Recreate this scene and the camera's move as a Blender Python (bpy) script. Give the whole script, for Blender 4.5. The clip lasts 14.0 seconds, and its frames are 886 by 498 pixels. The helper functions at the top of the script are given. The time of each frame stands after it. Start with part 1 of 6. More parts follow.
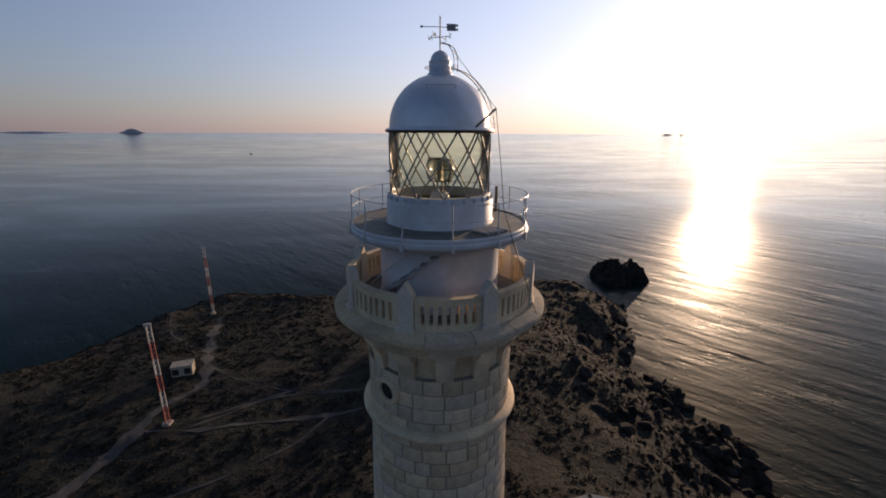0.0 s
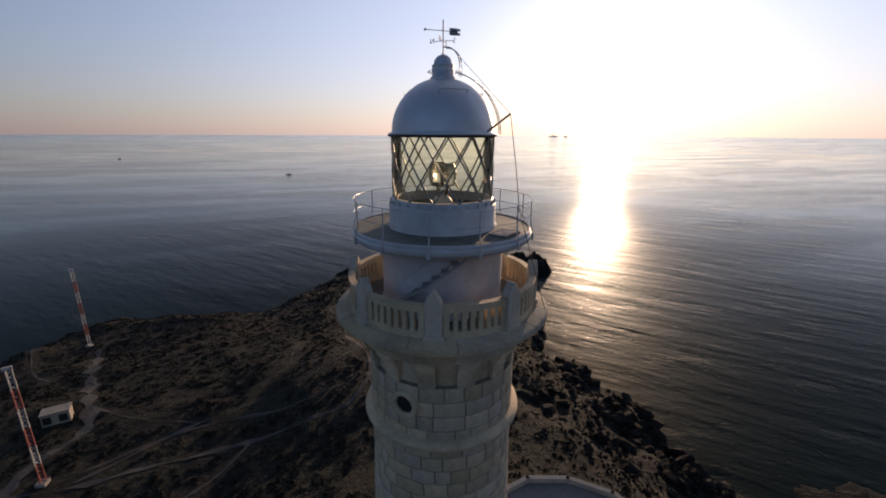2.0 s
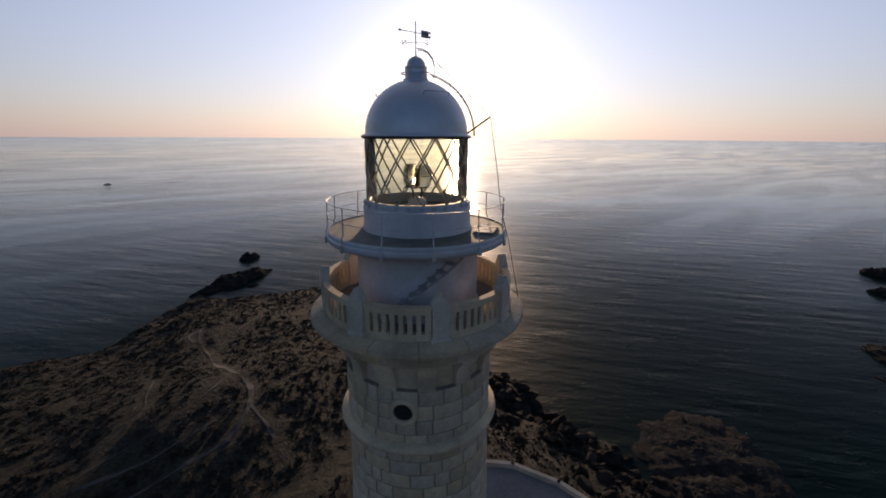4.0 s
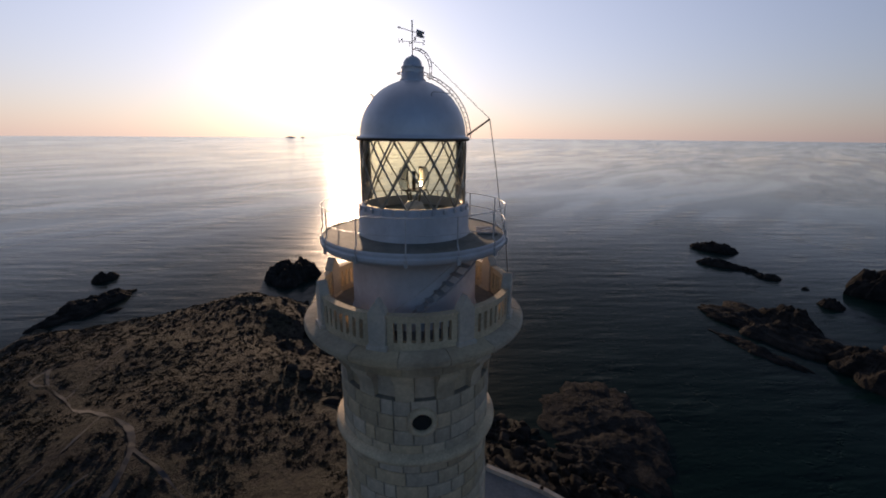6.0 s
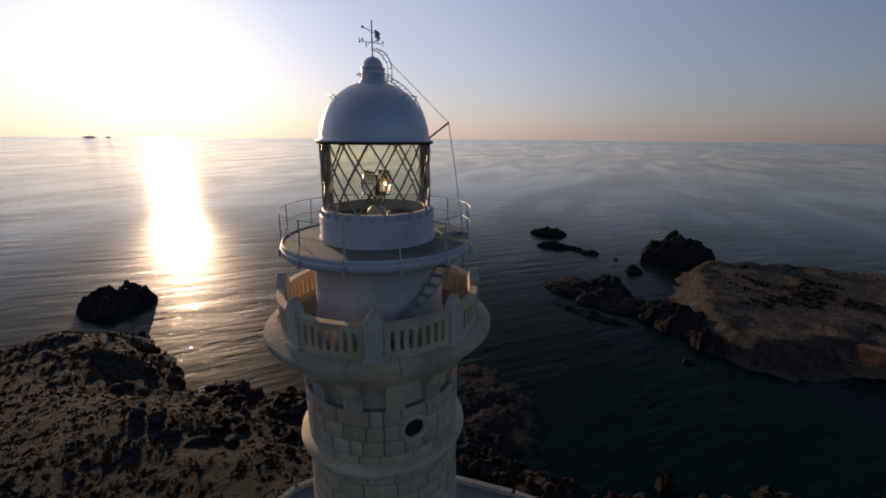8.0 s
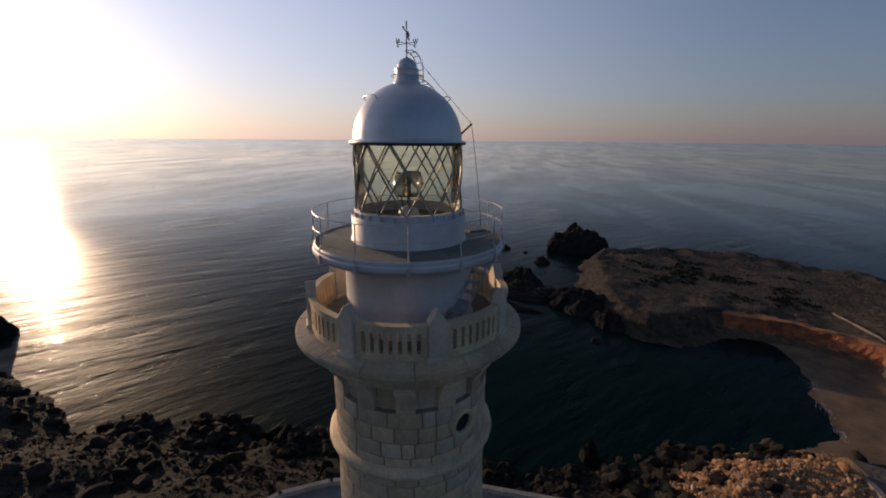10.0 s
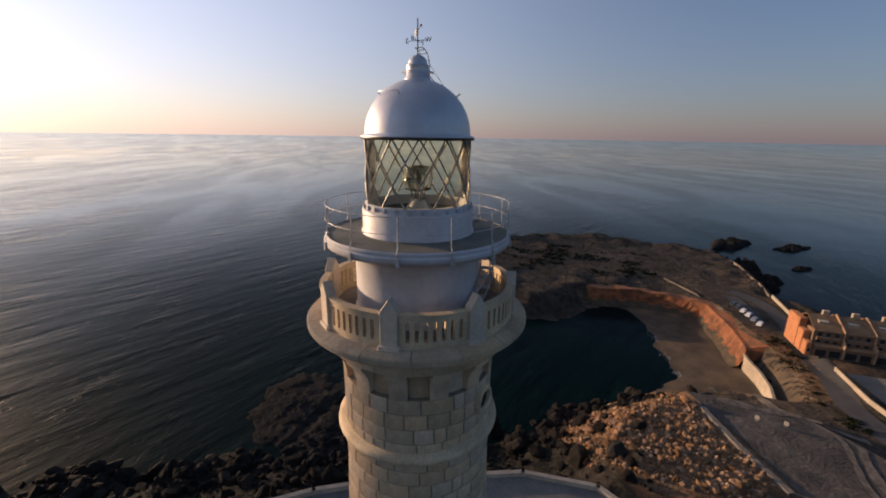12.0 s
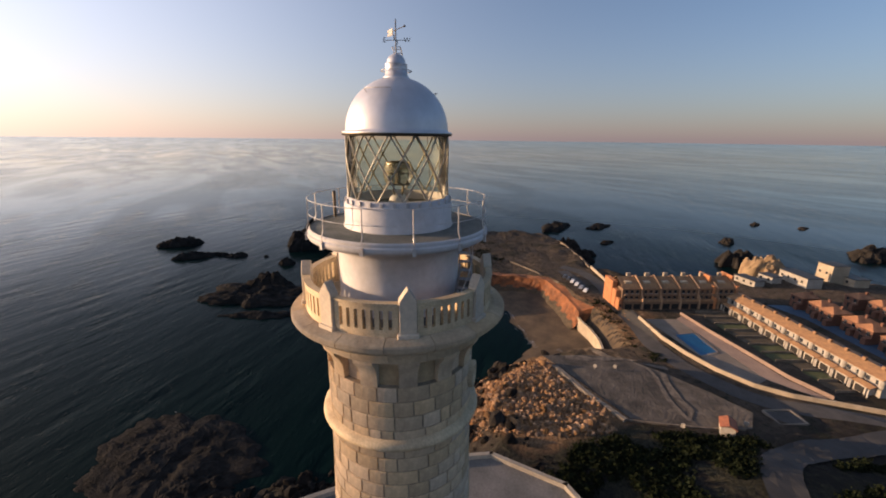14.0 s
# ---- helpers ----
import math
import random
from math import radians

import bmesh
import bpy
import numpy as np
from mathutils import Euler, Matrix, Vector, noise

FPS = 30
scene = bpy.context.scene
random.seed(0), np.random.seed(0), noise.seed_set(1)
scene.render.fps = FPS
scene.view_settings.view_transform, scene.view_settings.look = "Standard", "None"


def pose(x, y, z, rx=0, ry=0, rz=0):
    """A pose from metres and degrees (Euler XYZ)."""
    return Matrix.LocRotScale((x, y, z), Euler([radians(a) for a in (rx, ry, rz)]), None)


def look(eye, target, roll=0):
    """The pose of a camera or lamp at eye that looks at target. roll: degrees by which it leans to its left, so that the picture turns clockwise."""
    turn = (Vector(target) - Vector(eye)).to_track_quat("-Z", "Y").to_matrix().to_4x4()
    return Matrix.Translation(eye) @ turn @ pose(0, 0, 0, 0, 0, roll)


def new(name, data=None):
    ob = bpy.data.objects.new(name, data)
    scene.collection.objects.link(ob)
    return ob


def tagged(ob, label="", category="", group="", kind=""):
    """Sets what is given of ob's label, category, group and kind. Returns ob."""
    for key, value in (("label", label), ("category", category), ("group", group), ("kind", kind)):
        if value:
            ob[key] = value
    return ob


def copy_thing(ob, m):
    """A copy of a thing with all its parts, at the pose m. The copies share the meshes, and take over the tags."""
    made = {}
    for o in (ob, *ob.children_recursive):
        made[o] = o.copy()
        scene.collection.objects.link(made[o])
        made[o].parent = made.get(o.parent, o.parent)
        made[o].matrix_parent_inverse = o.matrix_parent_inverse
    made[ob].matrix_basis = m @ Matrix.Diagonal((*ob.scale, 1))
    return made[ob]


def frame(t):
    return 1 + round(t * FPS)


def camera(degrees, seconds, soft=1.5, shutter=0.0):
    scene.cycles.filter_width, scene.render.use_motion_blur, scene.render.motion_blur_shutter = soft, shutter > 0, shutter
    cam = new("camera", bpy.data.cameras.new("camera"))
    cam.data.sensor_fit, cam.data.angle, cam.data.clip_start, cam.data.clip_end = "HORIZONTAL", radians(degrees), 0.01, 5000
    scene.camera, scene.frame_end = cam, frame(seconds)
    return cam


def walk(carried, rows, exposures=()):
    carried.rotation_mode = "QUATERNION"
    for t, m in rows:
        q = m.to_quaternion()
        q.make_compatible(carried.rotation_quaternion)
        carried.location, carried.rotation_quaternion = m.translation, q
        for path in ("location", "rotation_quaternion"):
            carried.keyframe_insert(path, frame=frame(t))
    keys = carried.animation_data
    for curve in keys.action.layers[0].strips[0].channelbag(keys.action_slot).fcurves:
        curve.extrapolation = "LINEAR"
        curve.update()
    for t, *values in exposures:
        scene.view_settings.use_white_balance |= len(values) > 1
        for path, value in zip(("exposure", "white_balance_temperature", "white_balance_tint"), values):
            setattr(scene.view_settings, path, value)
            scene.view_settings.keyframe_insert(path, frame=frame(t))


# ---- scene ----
cam = camera(94.1, 14.0, soft=1.9)
PATH = [
    (0, (-0.066, -13.368, 82.239), (-0.040, -11.445, 81.690), 0.27),
    (0.5, (-0.855, -13.280, 82.229), (-0.695, -11.363, 81.684), 0.30),
    (1, (-1.620, -13.176, 82.245), (-1.346, -11.271, 81.702), 0.22),
    (1.5, (-2.398, -13.026, 82.289), (-2.026, -11.138, 81.746), 0.24),
    (2, (-3.162, -12.840, 82.305), (-2.698, -10.971, 81.765), 0.27),
    (2.5, (-4.040, -12.584, 82.288), (-3.437, -10.753, 81.754), 0.36),
    (3, (-4.918, -12.304, 82.272), (-4.145, -10.537, 81.742), 0.35),
    (5.5, (-8.351, -9.849, 82.310), (-7.011, -8.461, 81.782), 0.43),
    (6, (-8.932, -9.209, 82.336), (-7.494, -7.924, 81.808), 0.44),
    (6.5, (-9.443, -8.576, 82.373), (-7.881, -7.444, 81.845), 0.50),
    (7, (-9.942, -7.906, 82.392), (-8.272, -6.940, 81.865), 0.39),
    (7.5, (-10.380, -7.216, 82.397), (-8.639, -6.383, 81.873), 0.36),
    (8, (-10.804, -6.478, 82.403), (-9.012, -5.761, 81.879), 0.48),
    (10.5, (-12.313, -2.065, 82.368), (-10.393, -1.859, 81.848), 0.49),
    (11, (-12.513, -1.074, 82.345), (-10.584, -0.987, 81.821), 0.62),
    (11.5, (-12.675, -0.151, 82.333), (-10.746, -0.212, 81.807), 0.82),
    (12, (-12.769, 0.842, 82.333), (-10.857, 0.595, 81.802), 0.87),
    (12.5, (-12.786, 1.824, 82.298), (-10.906, 1.395, 81.770), 0.76),
    (13, (-12.737, 2.870, 82.234), (-10.911, 2.249, 81.708), 0.66),
    (13.5, (-12.603, 3.893, 82.189), (-10.838, 3.112, 81.665), 0.59),
    (14, (-12.389, 4.935, 82.149), (-10.683, 4.029, 81.629), 0.64),
]
EXPOSURES = [(0, 0.30, 6600, 20), (3, 0.14, 6600, 20), (6.5, 0.03, 6650, 21), (8, -0.1, 6650, 20), (11, 0.08, 6750, 20), (12.5, 0.55, 7000, 21), (14, 0.83, 7300, 21)]
walk(cam, [(t, look(eye, target, roll)) for t, eye, target, roll in PATH], EXPOSURES)

# ---- world, sun, exposure ----
SUN_AZ, SUN_EL = 35.0, 6.5          # degrees clockwise from +y, and above the horizon
SUN_DIR = Vector((math.sin(radians(SUN_AZ)) * math.cos(radians(SUN_EL)), math.cos(radians(SUN_AZ)) * math.cos(radians(SUN_EL)), math.sin(radians(SUN_EL))))
HAZE = (7.0, 0.85)                   # thinning with height, thickness at the horizon
HAZE_AWAY, HAZE_SIDE, HAZE_GLOW = (1.12, 0.96, 1.2), (6.0, 4.6, 3.6), (4.0, 3.3, 2.1)
CLEAR = (0.98, 0.99, 1.0)             # the clear sky's cast
CORE = (2.2, 2.0, 1.6)             # the glare close round the sun
AUREOLE = (3.3, 3.3, 3.3)            # the wide bright veil round the sun
world = bpy.data.worlds.new("sky")
scene.world = world
world.use_nodes = True
wn = world.node_tree
sky = wn.nodes.new("ShaderNodeTexSky")
sky.sky_type = "NISHITA"
sky.sun_disc = False
sky.sun_elevation, sky.sun_rotation = radians(SUN_EL), radians(SUN_AZ)
sky.altitude, sky.air_density, sky.dust_density, sky.ozone_density = 80.0, 0.85, 0.25, 2.8
wn.nodes["Background"].inputs["Strength"].default_value = 0.12


def wmath(op, a, b=None):
    """One arithmetic node of the sky."""
    n = wn.nodes.new("ShaderNodeMath")
    n.operation = op
    for i, v in enumerate((a, b)):
        if v is not None:
            if isinstance(v, (int, float)):
                n.inputs[i].default_value = v
            else:
                wn.links.new(v, n.inputs[i])
    return n.outputs["Value"]


# sea haze: a pale rosy veil that thins with height and brightens towards the sun
way = wn.nodes.new("ShaderNodeTexCoord").outputs["Generated"]
sep = wn.nodes.new("ShaderNodeSeparateXYZ")
wn.links.new(way, sep.inputs["Vector"])
dot = wn.nodes.new("ShaderNodeVectorMath")
dot.operation = "DOT_PRODUCT"
wn.links.new(way, dot.inputs[0])
dot.inputs[1].default_value = SUN_DIR
height = wmath("MAXIMUM", sep.outputs["Z"], 0.0)
veil = wmath("MULTIPLY", wmath("POWER", 2.718, wmath("MULTIPLY", height, -HAZE[0])), HAZE[1])
towards = wmath("MULTIPLY_ADD", dot.outputs["Value"], 0.5)
towards.node.inputs[2].default_value = 0.5
glow = None
for colour, power in ((HAZE_AWAY, 0.0), (HAZE_SIDE, 4.6), (HAZE_GLOW, 90.0)):
    layer = wn.nodes.new("ShaderNodeVectorMath")
    layer.operation = "SCALE"
    layer.inputs[0].default_value = colour
    wn.links.new(wmath("POWER", towards, power), layer.inputs["Scale"])
    if glow:
        add = wn.nodes.new("ShaderNodeVectorMath")
        wn.links.new(glow, add.inputs[0])
        wn.links.new(layer.outputs["Vector"], add.inputs[1])
        glow = add.outputs["Vector"]
    else:
        glow = layer.outputs["Vector"]
total = wn.nodes.new("ShaderNodeMix")
total.data_type = "RGBA"
wn.links.new(veil, total.inputs["Factor"])
clear, ring, above = (wn.nodes.new("ShaderNodeVectorMath") for _ in range(3))
ring.operation = "SCALE"
clear.operation = "MULTIPLY"
clear.inputs[1].default_value = CLEAR
ring.inputs[0].default_value = AUREOLE
wn.links.new(sky.outputs["Color"], clear.inputs[0])
wn.links.new(wmath("POWER", towards, 3.9), ring.inputs["Scale"])
wn.links.new(clear.outputs["Vector"], above.inputs[0])
wn.links.new(ring.outputs["Vector"], above.inputs[1])
core, bright = wn.nodes.new("ShaderNodeVectorMath"), wn.nodes.new("ShaderNodeVectorMath")
core.operation = "SCALE"
core.inputs[0].default_value = CORE
wn.links.new(wmath("POWER", towards, 110.0), core.inputs["Scale"])
wn.links.new(above.outputs["Vector"], bright.inputs[0])
wn.links.new(core.outputs["Vector"], bright.inputs[1])
wn.links.new(bright.outputs["Vector"], total.inputs["A"])
wn.links.new(glow, total.inputs["B"])
wn.links.new(total.outputs["Result"], wn.nodes["Background"].inputs["Color"])
sun_data = bpy.data.lights.new("sun", "SUN")
sun_data.energy, sun_data.angle, sun_data.color = 4.8, radians(0.6), (1.0, 0.73, 0.46)
sun = new("sun", sun_data)
sun.matrix_world = Matrix.Translation((0, 0, 200)) @ (-SUN_DIR).to_track_quat("-Z", "Y").to_matrix().to_4x4()


# ---- materials ----
def mat(name, base, rough=0.8, metal=0.0, second=None, scale=1.0, fine=8.0, bump=0.3, third=None, ior=1.5, island=0.0, objrand=0.0, coat=0.0, grainy=1.0):
    """A surface with variation at two scales: base and second mixed by a broad noise, a fine grain, and relief."""
    m = bpy.data.materials.new(name)
    m.use_nodes = True
    nt = m.node_tree
    b = nt.nodes["Principled BSDF"]
    b.inputs["Roughness"].default_value, b.inputs["Metallic"].default_value, b.inputs["IOR"].default_value = rough, metal, ior
    b.inputs["Coat Weight"].default_value = coat
    b.inputs["Diffuse Roughness"].default_value = 1.0 if rough > 0.8 else 0.0
    geo = nt.nodes.new("ShaderNodeTexCoord")
    n1, n2 = nt.nodes.new("ShaderNodeTexNoise"), nt.nodes.new("ShaderNodeTexNoise")
    for n, s in ((n1, scale), (n2, fine)):
        nt.links.new(geo.outputs["Object"], n.inputs["Vector"])
        n.inputs["Scale"].default_value, n.inputs["Detail"].default_value, n.inputs["Roughness"].default_value = s, 6.0, 0.6
    second = second or tuple(c * 0.7 for c in base)
    ramp = nt.nodes.new("ShaderNodeValToRGB")
    ramp.color_ramp.elements[0].position, ramp.color_ramp.elements[1].position = 0.36, 0.66
    ramp.color_ramp.elements[0].color, ramp.color_ramp.elements[1].color = (*second, 1), (*base, 1)
    if third:
        e = ramp.color_ramp.elements.new(0.8)
        e.color = (*third, 1)
    nt.links.new(n1.outputs["Fac"], ramp.inputs["Fac"])
    hsv = nt.nodes.new("ShaderNodeHueSaturation")
    grain = nt.nodes.new("ShaderNodeMapRange")
    grain.inputs["From Min"].default_value, grain.inputs["From Max"].default_value = 0.25, 0.75
    grain.inputs["To Min"].default_value, grain.inputs["To Max"].default_value = 1 - 0.28 * grainy, 1 + 0.2 * grainy
    nt.links.new(n2.outputs["Fac"], grain.inputs["Value"])
    last = grain.outputs["Result"]
    for amount, node, out in ((island, "ShaderNodeNewGeometry", "Random Per Island"), (objrand, "ShaderNodeObjectInfo", "Random")):
        if amount:
            src, mr, mul = nt.nodes.new(node), nt.nodes.new("ShaderNodeMapRange"), nt.nodes.new("ShaderNodeMath")
            mr.inputs["To Min"].default_value, mr.inputs["To Max"].default_value = 1 - amount, 1 + amount
            nt.links.new(src.outputs[out], mr.inputs["Value"])
            mul.operation = "MULTIPLY"
            nt.links.new(last, mul.inputs[0])
            nt.links.new(mr.outputs["Result"], mul.inputs[1])
            last = mul.outputs["Value"]
            again, tint = nt.nodes.new("ShaderNodeMath"), nt.nodes.new("ShaderNodeMapRange")   # some stones greyer, some yellower
            again.operation, again.inputs[1].default_value = "PINGPONG", 0.09
            nt.links.new(src.outputs[out], again.inputs[0])
            tint.inputs["From Max"].default_value = 0.09
            tint.inputs["To Min"].default_value, tint.inputs["To Max"].default_value = 0.84, 1.12
            nt.links.new(again.outputs["Value"], tint.inputs["Value"])
            nt.links.new(tint.outputs["Result"], hsv.inputs["Saturation"])
    nt.links.new(last, hsv.inputs["Value"])
    nt.links.new(ramp.outputs["Color"], hsv.inputs["Color"])
    nt.links.new(hsv.outputs["Color"], b.inputs["Base Color"])
    if bump:
        bp = nt.nodes.new("ShaderNodeBump")
        bp.inputs["Strength"].default_value, bp.inputs["Distance"].default_value = bump, 0.6 / fine
        nt.links.new(n2.outputs["Fac"], bp.inputs["Height"])
        nt.links.new(bp.outputs["Normal"], b.inputs["Normal"])
    return m


STONE = mat("limestone_ashlar", (0.68, 0.51, 0.325), 0.85, second=(0.42, 0.31, 0.205), scale=0.9, fine=9, bump=0.4, objrand=0.17, grainy=0.6)
STONE_JOINED = mat("limestone_blocks", (0.68, 0.51, 0.325), 0.85, second=(0.42, 0.31, 0.205), scale=0.9, fine=9, bump=0.4, island=0.17, grainy=0.6)
STONE_TRIM = mat("limestone_trim", (0.67, 0.52, 0.33), 0.8, second=(0.46, 0.35, 0.225), scale=1.1, fine=16, bump=0.25)
PIERSTONE = mat("pale_pier_stone", (0.61, 0.505, 0.385), 0.8, second=(0.47, 0.40, 0.32), scale=1.1, fine=9, bump=0.2, grainy=0.6)
MORTAR = mat("mortar", (0.30, 0.24, 0.17), 0.95, second=(0.19, 0.15, 0.11), scale=2, fine=20, bump=0.4)
WHITE = mat("white_paint", (0.56, 0.54, 0.54), 0.55, second=(0.44, 0.42, 0.41), scale=0.8, fine=5, bump=0.02, grainy=0.4)
STAIR = mat("grey_stair_paint", (0.40, 0.38, 0.37), 0.6, second=(0.28, 0.26, 0.25), scale=3, fine=20, bump=0.1)
RAIL = mat("painted_steel", (0.62, 0.60, 0.58), 0.4, second=(0.42, 0.38, 0.35), scale=3, fine=20, bump=0.1)
LEDGE = mat("weathered_ledge_stone", (0.61, 0.465, 0.30), 0.85, second=(0.39, 0.29, 0.19), scale=0.7, fine=9, bump=0.3, objrand=0.12, grainy=0.7)
DECK = mat("gallery_deck", (0.17, 0.165, 0.14), 0.8, second=(0.085, 0.09, 0.07), scale=1.2, fine=12, bump=0.2)
DOME = mat("silver_paint", (0.66, 0.65, 0.67), 0.46, 0.55, second=(0.54, 0.53, 0.55), scale=0.9, fine=4, bump=0.008, grainy=0.15)
DARK = mat("dark_metal", (0.06, 0.055, 0.05), 0.5, 0.6, second=(0.09, 0.07, 0.05), scale=4, fine=20, bump=0.1)
BRONZE = mat("bronze_bars", (0.36, 0.33, 0.27), 0.5, 0.2, second=(0.22, 0.20, 0.16), scale=4, fine=20, bump=0.05)
LENSFRAME = mat("brass_frame", (0.15, 0.125, 0.085), 0.45, 0.6, second=(0.09, 0.075, 0.055), scale=4, fine=20, bump=0.05)
# near-black colour for the shade inside openings, used on flat sheets
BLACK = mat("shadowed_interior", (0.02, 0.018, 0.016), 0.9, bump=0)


def glass(name, colour=(1, 1, 1), rough=0.0, ior=1.45):
    m = bpy.data.materials.new(name)
    m.use_nodes = True
    b = m.node_tree.nodes["Principled BSDF"]
    b.inputs["Base Color"].default_value = (*colour, 1)
    b.inputs["Roughness"].default_value, b.inputs["IOR"].default_value, b.inputs["Transmission Weight"].default_value = rough, ior, 1.0
    return m


def sheet_glass(name, tint, gloss=0.12):
    """A thin pane: what lies behind shows straight through, with a Fresnel sheen."""
    m = bpy.data.materials.new(name)
    m.use_nodes = True
    nt = m.node_tree
    nt.nodes.remove(nt.nodes["Principled BSDF"])
    clear, shine, mix, fres = (nt.nodes.new("ShaderNode" + k) for k in ("BsdfTransparent", "BsdfGlossy", "MixShader", "Fresnel"))
    clear.inputs["Color"].default_value = (*tint, 1)
    shine.inputs["Roughness"].default_value = gloss
    fres.inputs["IOR"].default_value = 1.2
    nt.links.new(fres.outputs["Fac"], mix.inputs["Fac"])
    nt.links.new(clear.outputs["BSDF"], mix.inputs[1])
    nt.links.new(shine.outputs["BSDF"], mix.inputs[2])
    nt.links.new(mix.outputs["Shader"], nt.nodes["Material Output"].inputs["Surface"])
    return m


GLASS = sheet_glass("lantern_glass", (0.90, 0.89, 0.77))
LENS = glass("lens_glass", (0.50, 0.48, 0.38), 0.18, 1.5)
LENS.node_tree.nodes["Principled BSDF"].inputs["Transmission Weight"].default_value = 0.65


def ground_material():
    """Dry Mediterranean scrubland: soil, dark low scrub, pale rock; bare ochre earth where it is steep."""
    m = bpy.data.materials.new("scrubland")
    m.use_nodes = True
    nt = m.node_tree
    b = nt.nodes["Principled BSDF"]
    b.inputs["Roughness"].default_value = 0.95
    b.inputs["Specular IOR Level"].default_value = 0.15
    b.inputs["Diffuse Roughness"].default_value = 1.0
    tc = nt.nodes.new("ShaderNodeTexCoord")

    def noise_node(s, d=6.0, r=0.6):
        n = nt.nodes.new("ShaderNodeTexNoise")
        n.inputs["Scale"].default_value, n.inputs["Detail"].default_value, n.inputs["Roughness"].default_value = s, d, r
        nt.links.new(tc.outputs["Object"], n.inputs["Vector"])
        return n

    def ramp(src, stops):
        r = nt.nodes.new("ShaderNodeValToRGB")
        for i, (p, c) in enumerate(stops):
            e = r.color_ramp.elements[i] if i < 2 else r.color_ramp.elements.new(p)
            e.position, e.color = p, (*c, 1)
        nt.links.new(src, r.inputs["Fac"])
        return r.outputs["Color"]

    def mix(fac, a, c):
        x = nt.nodes.new("ShaderNodeMix")
        x.data_type = "RGBA"
        nt.links.new(fac, x.inputs["Factor"])
        nt.links.new(a, x.inputs["A"])
        nt.links.new(c, x.inputs["B"])
        return x.outputs["Result"]

    patch, mid, fine = noise_node(0.07), noise_node(0.42, 8.0, 0.68), noise_node(2.2)
    dark_soil = ramp(mid.outputs["Fac"], ((0.30, (0.013, 0.0119, 0.0108)), (0.52, (0.02, 0.018, 0.0163)), (0.72, (0.036, 0.0325, 0.029))))
    sandy = ramp(mid.outputs["Fac"], ((0.30, (0.038, 0.031, 0.025)), (0.5, (0.086, 0.067, 0.051)), (0.72, (0.168, 0.13, 0.098))))
    place = nt.nodes.new("ShaderNodeSeparateXYZ")
    nt.links.new(tc.outputs["Object"], place.inputs["Vector"])
    def band(axis, low, high):
        r = nt.nodes.new("ShaderNodeMapRange")
        r.inputs["From Min"].default_value, r.inputs["From Max"].default_value = low, high
        nt.links.new(place.outputs[axis], r.inputs["Value"])
        return r.outputs["Result"]

    def op(kind, a, c):
        n = nt.nodes.new("ShaderNodeMath")
        n.operation = kind
        nt.links.new(a, n.inputs[0])
        nt.links.new(c, n.inputs[1])
        return n

    peninsula = op("MULTIPLY", band("X", 100, 122), band("Y", -20, -40))
    town_side = op("MULTIPLY", band("X", 14, 30), band("Y", -80, -92))
    shelf = op("MULTIPLY", op("MULTIPLY", band("Z", 11.5, 8.5), band("Z", 2.0, 4.5)).outputs["Value"], op("MULTIPLY", band("X", 12, -6), band("Y", 90, 110)).outputs["Value"])   # bare low ground along the north-west shore
    faint = nt.nodes.new("ShaderNodeMath")
    faint.operation, faint.inputs[1].default_value = "MULTIPLY", 0.62
    nt.links.new(shelf.outputs["Value"], faint.inputs[0])
    both = op("MAXIMUM", op("MAXIMUM", peninsula.outputs["Value"], town_side.outputs["Value"]).outputs["Value"], faint.outputs["Value"])
    spoil_box = op("MULTIPLY", op("MULTIPLY", band("X", 40, 46), band("X", 107, 95)).outputs["Value"], op("MULTIPLY", band("Y", -43, -52), band("Y", -92, -82)).outputs["Value"])
    bank = op("MULTIPLY", op("MULTIPLY", band("X", 70, 80), band("X", 128, 114)).outputs["Value"], op("MULTIPLY", band("Y", -112, -118), band("Y", -148, -138)).outputs["Value"])   # earthy bank between the cliff and the road
    ochre = ramp(fine.outputs["Fac"], ((0.3, (0.13, 0.072, 0.038)), (0.5, (0.30, 0.17, 0.09)), (0.7, (0.44, 0.285, 0.17))))
    earth = ramp(mid.outputs["Fac"], ((0.34, (0.07, 0.045, 0.025)), (0.48, (0.20, 0.112, 0.058)), (0.64, (0.38, 0.23, 0.125))))
    soil = mix(spoil_box.outputs["Value"], mix(bank.outputs["Value"], mix(both.outputs["Value"], dark_soil, sandy), earth), ochre)
    scrub = ramp(fine.outputs["Fac"], ((0.35, (0.018, 0.019, 0.012)), (0.6, (0.045, 0.042, 0.028)), (0.75, (0.085, 0.072, 0.05))))
    veg = nt.nodes.new("ShaderNodeMath")
    veg.operation = "ADD"
    nt.links.new(patch.outputs["Fac"], veg.inputs[0])
    nt.links.new(mid.outputs["Fac"], veg.inputs[1])
    cut = nt.nodes.new("ShaderNodeMapRange")
    cut.inputs["From Min"].default_value, cut.inputs["From Max"].default_value = 0.94, 1.03
    bare = nt.nodes.new("ShaderNodeMath")
    bare.operation = "MULTIPLY_ADD"
    bare.inputs[1].default_value = -0.12
    nt.links.new(both.outputs["Value"], bare.inputs[0])
    nt.links.new(veg.outputs["Value"], bare.inputs[2])
    nt.links.new(bare.outputs["Value"], cut.inputs["Value"])
    flat = mix(cut.outputs["Result"], soil, scrub)
